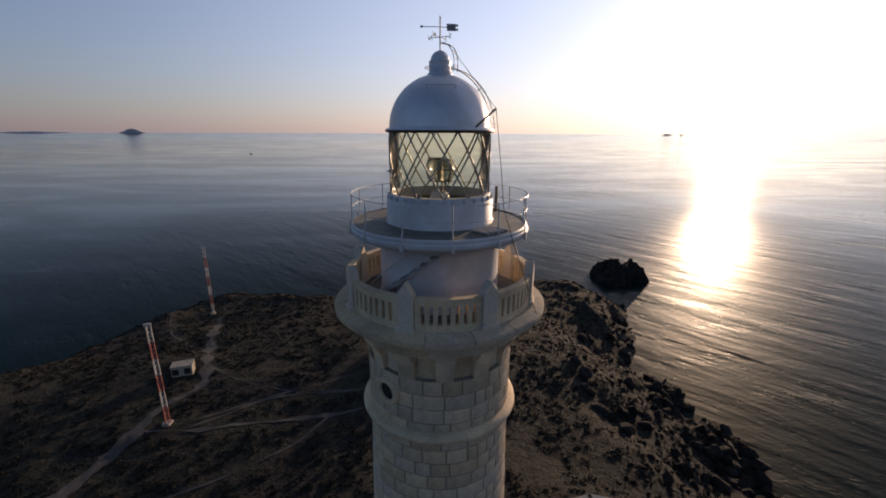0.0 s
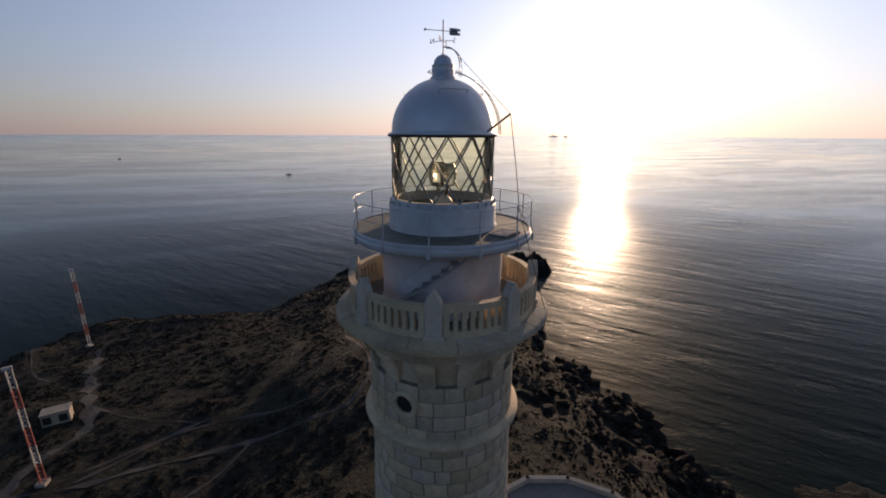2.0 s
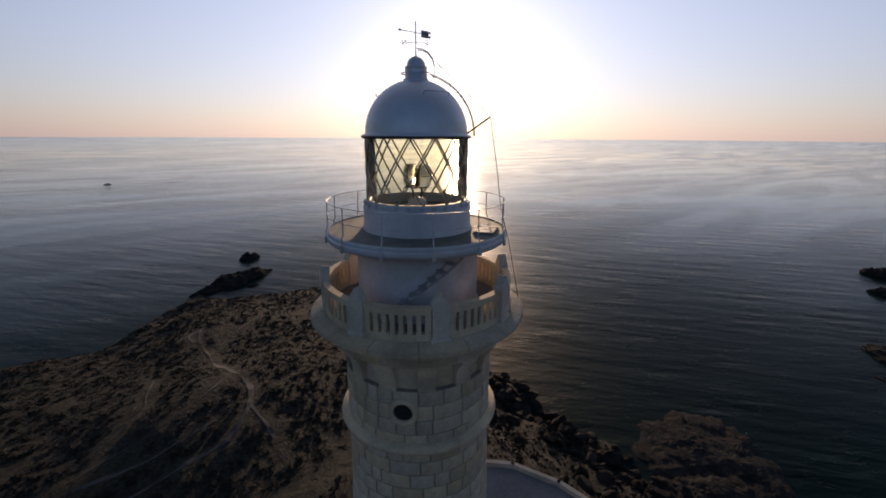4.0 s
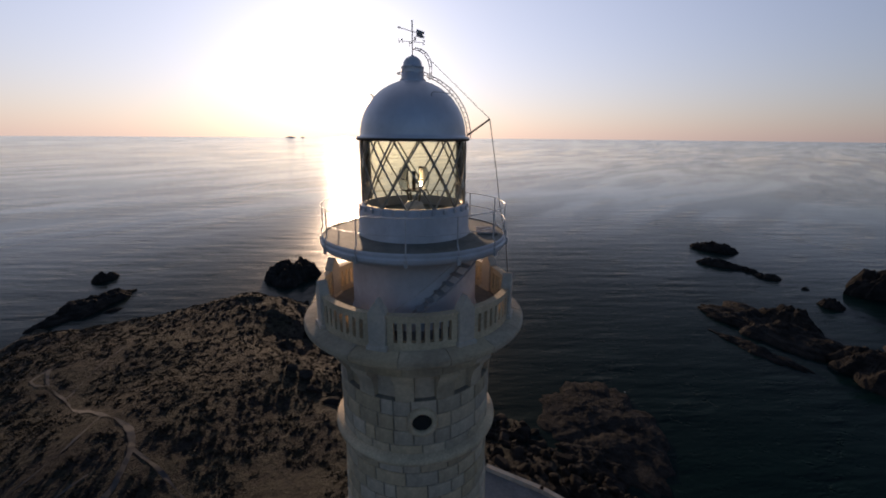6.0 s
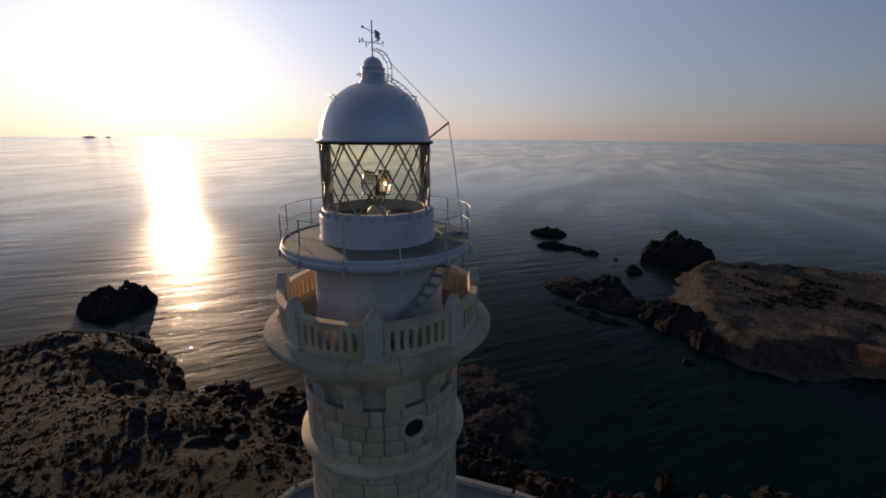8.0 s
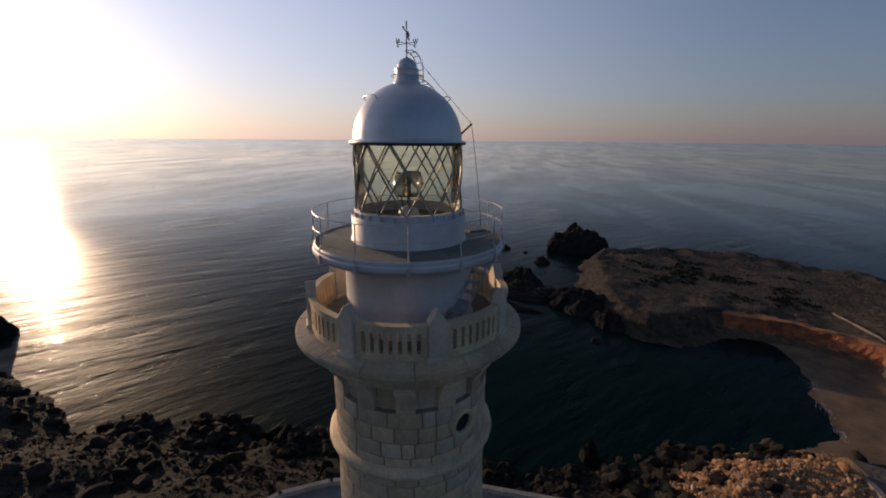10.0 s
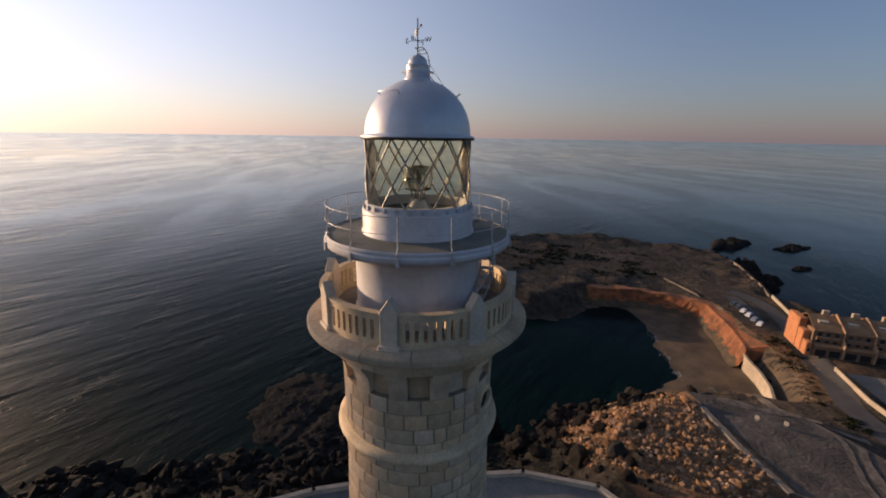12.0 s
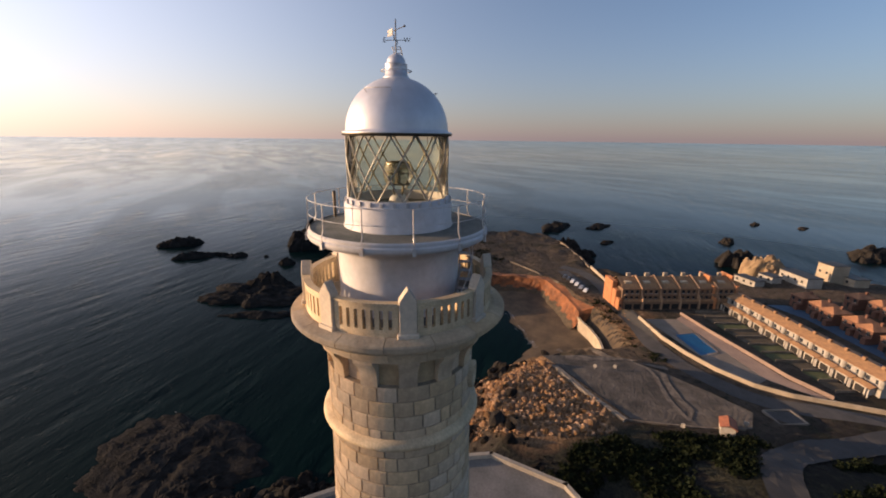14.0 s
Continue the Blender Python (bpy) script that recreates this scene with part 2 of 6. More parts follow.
    rock = ramp(mid.outputs["Fac"], ((0.3, (0.024, 0.0195, 0.0165)), (0.5, (0.058, 0.047, 0.039)), (0.7, (0.105, 0.084, 0.068))))
    geo = nt.nodes.new("ShaderNodeNewGeometry")
    sep = nt.nodes.new("ShaderNodeSeparateXYZ")
    nt.links.new(geo.outputs["Normal"], sep.inputs["Vector"])
    steep = nt.nodes.new("ShaderNodeMapRange")
    steep.inputs["From Min"].default_value, steep.inputs["From Max"].default_value = 0.93, 0.72
    nt.links.new(sep.outputs["Z"], steep.inputs["Value"])
    nt.links.new(mix(spoil_box.outputs["Value"], mix(steep.outputs["Result"], flat, rock), ochre), b.inputs["Base Color"])
    bp = nt.nodes.new("ShaderNodeBump")
    bp.inputs["Strength"].default_value, bp.inputs["Distance"].default_value = 1.0, 2.2
    nt.links.new(mid.outputs["Fac"], bp.inputs["Height"])
    nt.links.new(bp.outputs["Normal"], b.inputs["Normal"])
    return m


def water_material():
    """Calm sea: dark water, a long low swell and small ripples, with slicks where the ripples are smoothed."""
    m = bpy.data.materials.new("sea_water")
    m.use_nodes = True
    nt = m.node_tree
    b = nt.nodes["Principled BSDF"]
    b.inputs["Base Color"].default_value = (0.0009, 0.0088, 0.0094, 1)
    b.inputs["IOR"].default_value = 1.065
    b.inputs["Coat IOR"].default_value = 1.22
    slant, gloss = nt.nodes.new("ShaderNodeLayerWeight"), nt.nodes.new("ShaderNodeMath")
    gloss.operation, gloss.inputs[1].default_value = "POWER", 2.5
    nt.links.new(slant.outputs["Facing"], gloss.inputs[0])
    tc = nt.nodes.new("ShaderNodeTexCoord")
    normal = None
    slick_map = nt.nodes.new("ShaderNodeMapping")
    slick_map.inputs["Scale"].default_value = (1.0, 3.2, 1.0)
    slick_map.inputs["Rotation"].default_value = (0, 0, radians(25))
    nt.links.new(tc.outputs["Object"], slick_map.inputs["Vector"])
    slick = nt.nodes.new("ShaderNodeTexNoise")
    slick.inputs["Scale"].default_value, slick.inputs["Detail"].default_value, slick.inputs["Distortion"].default_value = 0.0013, 5.0, 2.4
    nt.links.new(slick_map.outputs["Vector"], slick.inputs["Vector"])
    # glassy streaks between patches of ruffled water
    streak_map, streak, film, sheen = nt.nodes.new("ShaderNodeMapping"), nt.nodes.new("ShaderNodeTexNoise"), nt.nodes.new("ShaderNodeMapRange"), nt.nodes.new("ShaderNodeMath")
    streak_map.inputs["Scale"].default_value = (1.0, 3.6, 1.0)
    streak_map.inputs["Rotation"].default_value = (0, 0, radians(-58))
    nt.links.new(tc.outputs["Object"], streak_map.inputs["Vector"])
    streak.inputs["Scale"].default_value, streak.inputs["Detail"].default_value, streak.inputs["Distortion"].default_value = 0.0024, 6.0, 1.6
    nt.links.new(streak_map.outputs["Vector"], streak.inputs["Vector"])
    film.inputs["From Min"].default_value, film.inputs["From Max"].default_value = 0.42, 0.60
    film.inputs["To Min"].default_value, film.inputs["To Max"].default_value = 0.68, 1.0
    nt.links.new(streak.outputs["Fac"], film.inputs["Value"])
    sheen.operation = "MULTIPLY"
    nt.links.new(gloss.outputs["Value"], sheen.inputs[0])
    nt.links.new(film.outputs["Result"], sheen.inputs[1])
    nt.links.new(sheen.outputs["Value"], b.inputs["Coat Weight"])
    calm = nt.nodes.new("ShaderNodeMapRange")
    calm.inputs["From Min"].default_value, calm.inputs["From Max"].default_value = 0.43, 0.52
    calm.inputs["To Min"].default_value, calm.inputs["To Max"].default_value = 0.06, 1.0
    nt.links.new(slick.outputs["Fac"], calm.inputs["Value"])
    away = nt.nodes.new("ShaderNodeVectorMath")
    away.operation = "LENGTH"
    nt.links.new(tc.outputs["Object"], away.inputs[0])
    inshore = nt.nodes.new("ShaderNodeMapRange")
    inshore.inputs["From Min"].default_value, inshore.inputs["From Max"].default_value = 620.0, 260.0
    nt.links.new(away.outputs["Value"], inshore.inputs["Value"])
    ruffled = nt.nodes.new("ShaderNodeMapRange")   # more broken water near the shore
    ruffled.inputs["From Min"].default_value, ruffled.inputs["From Max"].default_value = 140.0, 520.0
    ruffled.inputs["To Min"].default_value, ruffled.inputs["To Max"].default_value = 0.52, 0.20
    nt.links.new(away.outputs["Value"], ruffled.inputs["Value"])
    nt.links.new(ruffled.outputs["Result"], b.inputs["Roughness"])
    ripple = nt.nodes.new("ShaderNodeMath")
    ripple.operation = "MAXIMUM"
    nt.links.new(calm.outputs["Result"], ripple.inputs[0])
    nt.links.new(inshore.outputs["Result"], ripple.inputs[1])
    unseen = nt.nodes.new("ShaderNodeMath")   # ripples too far off to tell apart
    unseen.operation = "SUBTRACT"
    nt.links.new(calm.outputs["Result"], unseen.inputs[0])
    nt.links.new(inshore.outputs["Result"], unseen.inputs[1])
    blur = nt.nodes.new("ShaderNodeMapRange")
    blur.inputs["To Min"].default_value, blur.inputs["To Max"].default_value = 0.02, 0.05
    nt.links.new(unseen.outputs["Value"], blur.inputs["Value"])
    nt.links.new(blur.outputs["Result"], b.inputs["Coat Roughness"])
    gust = nt.nodes.new("ShaderNodeTexNoise")
    gust.inputs["Scale"].default_value, gust.inputs["Detail"].default_value = 0.02, 4.0
    nt.links.new(slick_map.outputs["Vector"], gust.inputs["Vector"])
    breath = nt.nodes.new("ShaderNodeMapRange")
    breath.inputs["From Min"].default_value, breath.inputs["From Max"].default_value = 0.5, 0.74
    breath.inputs["To Min"].default_value, breath.inputs["To Max"].default_value = 0.5, 1.6
    nt.links.new(gust.outputs["Fac"], breath.inputs["Value"])
    calm_sea = nt.nodes.new("ShaderNodeMath")
    calm_sea.operation = "MULTIPLY"
    nt.links.new(ripple.outputs["Value"], calm_sea.inputs[0])
    nt.links.new(breath.outputs["Result"], calm_sea.inputs[1])
    # small steep wavelets here and there, which catch the sun
    wavelet, steep, choppy = nt.nodes.new("ShaderNodeTexNoise"), nt.nodes.new("ShaderNodeMapRange"), nt.nodes.new("ShaderNodeMath")
    wavelet.inputs["Scale"].default_value, wavelet.inputs["Detail"].default_value = 0.3, 2.0
    nt.links.new(tc.outputs["Object"], wavelet.inputs["Vector"])
    steep.inputs["From Min"].default_value, steep.inputs["From Max"].default_value = 0.54, 0.70
    steep.inputs["To Min"].default_value, steep.inputs["To Max"].default_value = 0.25, 4.6
    nt.links.new(wavelet.outputs["Fac"], steep.inputs["Value"])
    choppy.operation = "MULTIPLY"
    nt.links.new(steep.outputs["Result"], choppy.inputs[0])
    nt.links.new(calm_sea.outputs["Value"], choppy.inputs[1])
    for scale, stretch, turn, dist, strength in ((0.09, 4.4, -48, 1.2, WAVES[0]), (0.26, 3.2, -36, 0.42, WAVES[1]), (0.8, 2.6, -20, 0.18, WAVES[2]), (1.1, 1.8, -40, 0.13, WAVES[3])):
        mp = nt.nodes.new("ShaderNodeMapping")
        mp.vector_type = "TEXTURE"
        mp.inputs["Scale"].default_value = (stretch / scale, 1 / scale, 1 / scale)
        mp.inputs["Rotation"].default_value = (0, 0, radians(turn))
        nt.links.new(tc.outputs["Object"], mp.inputs["Vector"])
        n = nt.nodes.new("ShaderNodeTexNoise")
        n.inputs["Scale"].default_value, n.inputs["Detail"].default_value, n.inputs["Roughness"].default_value = 1.0, 3.0, 0.5
        nt.links.new(mp.outputs["Vector"], n.inputs["Vector"])
        bp = nt.nodes.new("ShaderNodeBump")
        bp.inputs["Distance"].default_value = dist
        s = nt.nodes.new("ShaderNodeMath")
        s.operation = "MULTIPLY"
        s.inputs[1].default_value = strength
        nt.links.new(calm_sea.outputs["Value"], s.inputs[0])
        nt.links.new(s.outputs["Value"], bp.inputs["Strength"])
        nt.links.new(n.outputs["Fac"], bp.inputs["Height"])
        if scale > 1:
            nt.links.new(choppy.outputs["Value"], s.inputs[0])
        if normal:
            nt.links.new(normal, bp.inputs["Normal"])
        normal = bp.outputs["Normal"]
    nt.links.new(normal, b.inputs["Normal"])
    nt.links.new(normal, b.inputs["Coat Normal"])
    return m


WAVES = (1.1, 0.85, 0.55, 1.1)
GROUND, WATER = ground_material(), water_material()
SEAROCK = mat("wet_sea_rock", (0.043, 0.038, 0.034), 0.85, second=(0.020, 0.0185, 0.017), scale=0.25, fine=1.6, bump=1.0, third=(0.068, 0.058, 0.05), ior=1.12)
BOULDER = mat("shore_boulder", (0.040, 0.034, 0.029), 0.9, second=(0.019, 0.0165, 0.0145), scale=0.3, fine=2.5, bump=0.7, third=(0.10, 0.078, 0.06), island=0.35, ior=1.15)
RUBBLE = mat("ochre_rubble", (0.43, 0.265, 0.15), 0.9, second=(0.28, 0.155, 0.08), scale=0.3, fine=2.5, bump=0.6, third=(0.56, 0.44, 0.32), island=0.5, ior=1.2)
PAVING = mat("terrace_paving", (0.22, 0.20, 0.18), 0.85, second=(0.15, 0.14, 0.125), scale=0.25, fine=3, bump=0.2)
PARAPET = mat("parapet_render", (0.46, 0.39, 0.30), 0.85, second=(0.32, 0.27, 0.21), scale=0.4, fine=4, bump=0.3)
ASPHALT = mat("asphalt", (0.068, 0.064, 0.062), 0.9, second=(0.045, 0.043, 0.042), scale=0.3, fine=4, bump=0.2)
DIRT = mat("dirt_track", (0.062, 0.056, 0.052), 0.95, second=(0.03, 0.027, 0.025), scale=0.25, fine=3, bump=0.3)
SAND = mat("beach_sand", (0.15, 0.10, 0.056), 0.95, second=(0.062, 0.043, 0.027), scale=0.12, fine=3, bump=0.2)


# ---- mesh helpers ----
def part(name, bm, material, parent=None, label="", smooth=False):
    """Links a bmesh as one mesh object, under a thing or under a part."""
    me = bpy.data.meshes.new(name)
    if smooth:
        for f in bm.faces:
            f.smooth = True
    bm.to_mesh(me)
    bm.free()
    me.materials.append(material)
    ob = new(name, me)
    if parent:
        ob.parent = parent
        ob.matrix_parent_inverse = parent.matrix_world.inverted()
    return tagged(ob, label)


def thing(name, label, category, at=(0, 0, 0), group="", turn=0):
    ob = new(name)
    ob.matrix_world = pose(*at, 0, 0, turn)
    ob.location, ob.rotation_euler = at, (0, 0, radians(turn))
    return tagged(ob, label, category, group)


def lathe(bm, profile, seg=64, a0=0.0, a1=360.0):
    """Turns (radius, height) pairs round the z axis."""
    full = abs(a1 - a0) > 359.9
    rings = []
    for r, z in profile:
        ring = [bm.verts.new((r * math.cos(radians(a0 + (a1 - a0) * i / seg)), r * math.sin(radians(a0 + (a1 - a0) * i / seg)), z)) for i in range(seg if full else seg + 1)]
        rings.append(ring)
    for lo, hi in zip(rings, rings[1:]):
        n = len(lo)
        for i in range(n if full else n - 1):
            bm.faces.new((lo[i], lo[(i + 1) % n], hi[(i + 1) % n], hi[i]))
    return bm


def box(bm, c, s, turn=0.0, taper=1.0):
    """A box of size s about c, turned round z; taper narrows its top."""
    m = pose(*c, 0, 0, turn)
    vs = [bm.verts.new(m @ Vector((x * s[0] / 2 * (taper if z > 0 else 1), y * s[1] / 2 * (taper if z > 0 else 1), z * s[2] / 2))) for z in (-1, 1) for x, y in ((-1, -1), (1, -1), (1, 1), (-1, 1))]
    for f in ((3, 2, 1, 0), (4, 5, 6, 7), (0, 1, 5, 4), (1, 2, 6, 5), (2, 3, 7, 6), (3, 0, 4, 7)):
        bm.faces.new([vs[i] for i in f])
    return bm


def tube(bm, pts, r=0.02, n=6, closed=False):
    pts = [Vector(p) for p in pts]
    rings = []
    for i, p in enumerate(pts):
        a = pts[i - 1] if i or closed else p
        b = pts[(i + 1) % len(pts)] if i + 1 < len(pts) or closed else p
        q = (b - a).to_track_quat("Z", "Y").to_matrix()
        rings.append([bm.verts.new(p + q @ Vector((r * math.cos(2 * math.pi * k / n), r * math.sin(2 * math.pi * k / n), 0))) for k in range(n)])
    for i in range(len(rings) if closed else len(rings) - 1):
        lo, hi = rings[i], rings[(i + 1) % len(rings)]
        for k in range(n):
            bm.faces.new((lo[k], lo[(k + 1) % n], hi[(k + 1) % n], hi[k]))
    if not closed:
        bm.faces.new(rings[0][::-1])
        bm.faces.new(rings[-1])
    return bm


def prism(bm, outline, z0, z1):
    lo, hi = [bm.verts.new((x, y, z0)) for x, y in outline], [bm.verts.new((x, y, z1)) for x, y in outline]
    n = len(lo)
    for i in range(n):
        bm.faces.new((lo[i], lo[(i + 1) % n], hi[(i + 1) % n], hi[i]))
    bm.faces.new(hi)
    bm.faces.new(lo[::-1])
    return bm


def polar(r, deg, z=0.0):
    return Vector((r * math.cos(radians(deg)), r * math.sin(radians(deg)), z))


# ---- the lie of the land ----
NORTH_COAST = ((80, 52), (76, 67), (85, 79), (75, 92), (79, 105), (69, 118), (80, 143), (86, 160), (88, 173), (80, 188), (66, 196), (46, 199), (28, 205), (8, 220), (-5, 234),
               (-14, 222), (-26, 197), (-45, 180), (-68, 184), (-96, 186), (-113, 180), (-126, 150), (-136, 122), (-143, 102), (-152, 70), (-178, 20), (-250, -60))
SOUTH_COAST = ((-330, -200), (-340, -380), (-60, -385), (22, -344.4), (61.5, -328.1), (82.8, -309.3), (103.2, -318.6), (122.7, -303.9), (122.9, -280.9), (113.1, -258.2), (118.1, -231), (131.1, -201.5), (152, -193), (181, -205),
               (213, -224), (243, -238), (270, -206), (293, -176), (300, -146), (298, -112), (293, -84), (288, -62), (266, -50), (240, -46), (216, -42), (197, -40))
COVE_COAST = ((181, -45), (166, -50), (157, -61), (155.5, -74), (161, -88), (172, -104), (163, -114), (149, -115), (133, -111), (115, -105.5), (103.5, -99.5), (99, -86), (93.5, -68.8), (92, -54.8), (86.5, -42), (80, -30), (76, -12), (78, 8), (80, 25), (84, 40))
COAST = np.array(NORTH_COAST + SOUTH_COAST + COVE_COAST, float)
# broad levels of the land: x, y, height
LEVELS_NORTH = ((0, 0, 29), (20, 25, 29), (37, 51, 22), (60, 30, 17), (-44, 71, 19), (0, 82, 23), (36, 70, 21), (-60, 65, 19.5), (-84, 142, 9), (70, 140, 12), (74, 170, 12), (-72, 90, 18.5), (-75, 108, 15), (0, 140, 15), (40, 180, 11), (-8, 205, 6), (-120, 60, 17), (-30, 165, 9), (-110, 120, 10))
LEVELS_SOUTH = ((42.6, -74.6, 16), (72.7, -77.5, 16), (31.3, -94, 16), (58.5, -98, 15.5), (64.2, -119.8, 12.5), (39.1, -117.7, 13), (20.6, -130.4, 14), (25.2, -149.2, 13.3), (65.2, -147.8, 12.8), (95.1, -144.8, 11), (76.2, -177.4, 13), (57.3, -208.1, 13), (83.7, -247.2, 12), (123.5, -155.8, 10),
                (155.7, -159.7, 9.5), (169.8, -134.2, 7.8), (85.3, -92.1, 9), (79.6, -102.3, 9.5), (72.9, -110.5, 11), (247, -196.5, 7.0), (280, -99.8, 8.5), (233.7, -101.9, 8.5), (182.3, -63.7, 8.5), (205, -55, 9), (160, -75, 8), (105.2, -291.5, 5), (12.8, -79.6, 21), (2.1, -60, 23), (-80, -120, 18), (32.1, -58.9, 19))
CLIFF_LINE = ((181.5, -95.7), (173.7, -103), (172, -111.1), (168.4, -123.2), (158.8, -134.5), (148, -141.9), (134.9, -138.4), (126, -135.4), (117, -131.6), (109.6, -127.9), (106.5, -126.2))
BEACH = ((97, -84.7), (111.1, -88.2), (127.4, -96.6), (143.6, -102), (157.6, -100.6), (177.2, -89.9), (177, -110.9), (173.5, -126), (162, -139.4), (148.2, -146.9), (133.1, -143.4), (119.9, -137.4), (107.8, -134.3), (94.6, -130.3), (84.9, -124.6), (73.6, -116.5), (74.9, -109.5), (81.6, -101.7), (88.4, -95.5))


def value_noise(x, y, seed):
    """Smooth noise in 0..1 on numpy arrays."""
    xi, yi = np.floor(x).astype(np.int64), np.floor(y).astype(np.int64)
    fx, fy = x - xi, y - yi
    fx, fy = fx * fx * (3 - 2 * fx), fy * fy * (3 - 2 * fy)

    def h(i, j):
        v = np.sin(i * 127.1 + j * 311.7 + seed * 74.7) * 43758.5453
        return v - np.floor(v)

    return (h(xi, yi) * (1 - fx) + h(xi + 1, yi) * fx) * (1 - fy) + (h(xi, yi + 1) * (1 - fx) + h(xi + 1, yi + 1) * fx) * fy


def fbm(x, y, seed, octaves=4):
    total, amp, norm = 0.0, 1.0, 0.0
    for k in range(octaves):
        total, norm = total + amp * value_noise(x * 2**k + 13.7 * k, y * 2**k - 7.3 * k, seed + k), norm + amp
        amp *= 0.5
    return total / norm


def segment_distance(x, y, pts, closed=True):
    pts = np.asarray(pts, float)
    best = np.full(np.shape(x), 1e9)
    for a, b in zip(pts, np.roll(pts, -1, 0) if closed else pts[1:]):
        d = b - a
        t = np.clip(((x - a[0]) * d[0] + (y - a[1]) * d[1]) / (d @ d), 0, 1)
        best = np.minimum(best, np.hypot(x - a[0] - t * d[0], y - a[1] - t * d[1]))
    return best


def inside(x, y, pts):
    pts = np.asarray(pts, float)
    odd = np.zeros(np.shape(x), bool)
    for a, b in zip(pts, np.roll(pts, -1, 0)):
        cross = (a[1] > y) != (b[1] > y)
        odd ^= cross & (x < (b[0] - a[0]) * (y - a[1]) / (b[1] - a[1] + 1e-12) + a[0])
    return odd


ACCESS = ((-6, -65), (4, -71), (12, -79), (17, -90), (16.5, -104), (13, -118), (9, -132), (2, -144))
ROAD = ((159.9, -165.5), (146, -168), (123.6, -158.8), (109.2, -148.3), (98, -140.7), (85.7, -134.1), (70.4, -123.6), (62.2, -120.4), (52.1, -117.3), (39.1, -117.7), (28.3, -122.1), (20.6, -130.4), (10.9, -139.7), (-24.2, -165.9))
PLATFORM = [(-16, -34), (24, -36), (34.5, -29.5), (38.5, -19), (39.5, 2), (38.6, 13), (36.5, 22), (33, 28.5), (28, 32.5), (22, 34), (15, 32), (8, 27), (-14, 25)]
TOWN = [(91.9, -138.9), (70.6, -129.6), (46.4, -125.5), (32.5, -126.9), (18.8, -136.4), (-34.2, -166.3), (-31.8, -236.3), (49.1, -260.4), (87.6, -215.1), (106.5, -156.4)]
LOT = [(76.8, -77.9), (58.7, -77.5), (42.7, -76.6), (34.1, -86.9), (26.5, -100.1), (29.8, -107), (40.7, -106.1), (52.7, -103.7), (63.5, -100.3), (70.2, -91.6)]


def smooth01(t):
    t = np.clip(t, 0, 1)
    return t * t * (3 - 2 * t)


def land_height(x, y):
    """Height of the land over the sea at arrays x, y."""
    x, y = np.asarray(x, float), np.asarray(y, float)
    wx, wy = x + 9 * (fbm(x / 14, y / 14, 3) - 0.5), y + 9 * (fbm(x / 14, y / 14, 8) - 0.5)
    weight, total = 1e-9, 0.0
    for a, b, h in LEVELS_NORTH + LEVELS_SOUTH:
        w = 1.0 / (((x - a) ** 2 + (y - b) ** 2) + 60.0) ** 1.7
        weight, total = weight + w, total + w * h
    level = total / weight
    land = inside(wx, wy, COAST)
    shore = segment_distance(wx, wy, COAST) * np.where(land, 1, -1)
    near_cove = np.clip(1 - np.hypot(x - 240, y + 120) / 130, 0, 1)
    width = 20 + 14 * (fbm(x / 40, y / 40, 21) - 0.5) - 10 * smooth01(near_cove * 3)
    east = smooth01((x - 8) / 24) * smooth01((y + 60) / 30) * smooth01((150 - y) / 80)
    width = width * (1 - east) + 44 * east
    rise = smooth01(shore / width)
    z = level * np.where(shore > 0, 0.35 * np.clip(shore / width, 0, 1) + 0.65 * rise, 0) + np.where(shore < 0, shore * 0.3, 0)
    sand_in = inside(x, y, BEACH)
    sand_d = segment_distance(x, y, BEACH)
    sand = np.where(sand_in, smooth01(sand_d / (5.0 + 2.5 * smooth01((106 - x) / 10))), 0)
    z = z * (1 - sand) + sand * np.clip(0.06 * shore, -1.0, 2.2)
    flat = smooth01((13 - segment_distance(x, y, ROAD, False)) / 7)
    calm = np.maximum(flat, sand)
    for outline, height in ((TOWN, 13.0), (LOT, 16.0)):
        pad = smooth01((segment_distance(x, y, outline) * np.where(inside(x, y, outline), 1, -1) + 3) / 4)
        z, calm = z * (1 - pad) + pad * height, np.maximum(calm, pad)
    rough = (fbm(x / 9, y / 9, 31, 5) - 0.5) * 4.2 + (np.abs(fbm(x / 4.5, y / 4.5, 41, 3) - 0.5)) * 2.4
    rough = rough * (1 + 0.3 * east)
    rocky = np.clip(1.25 - shore / 34, 0.28, 1.0)
    z = z + rough * (1 - calm) * rocky * np.clip((shore + 6) / 8, 0, 1)
    deck = inside(x, y, PLATFORM)
    z = np.where(deck, np.minimum(z, 30.2), z)
    return z


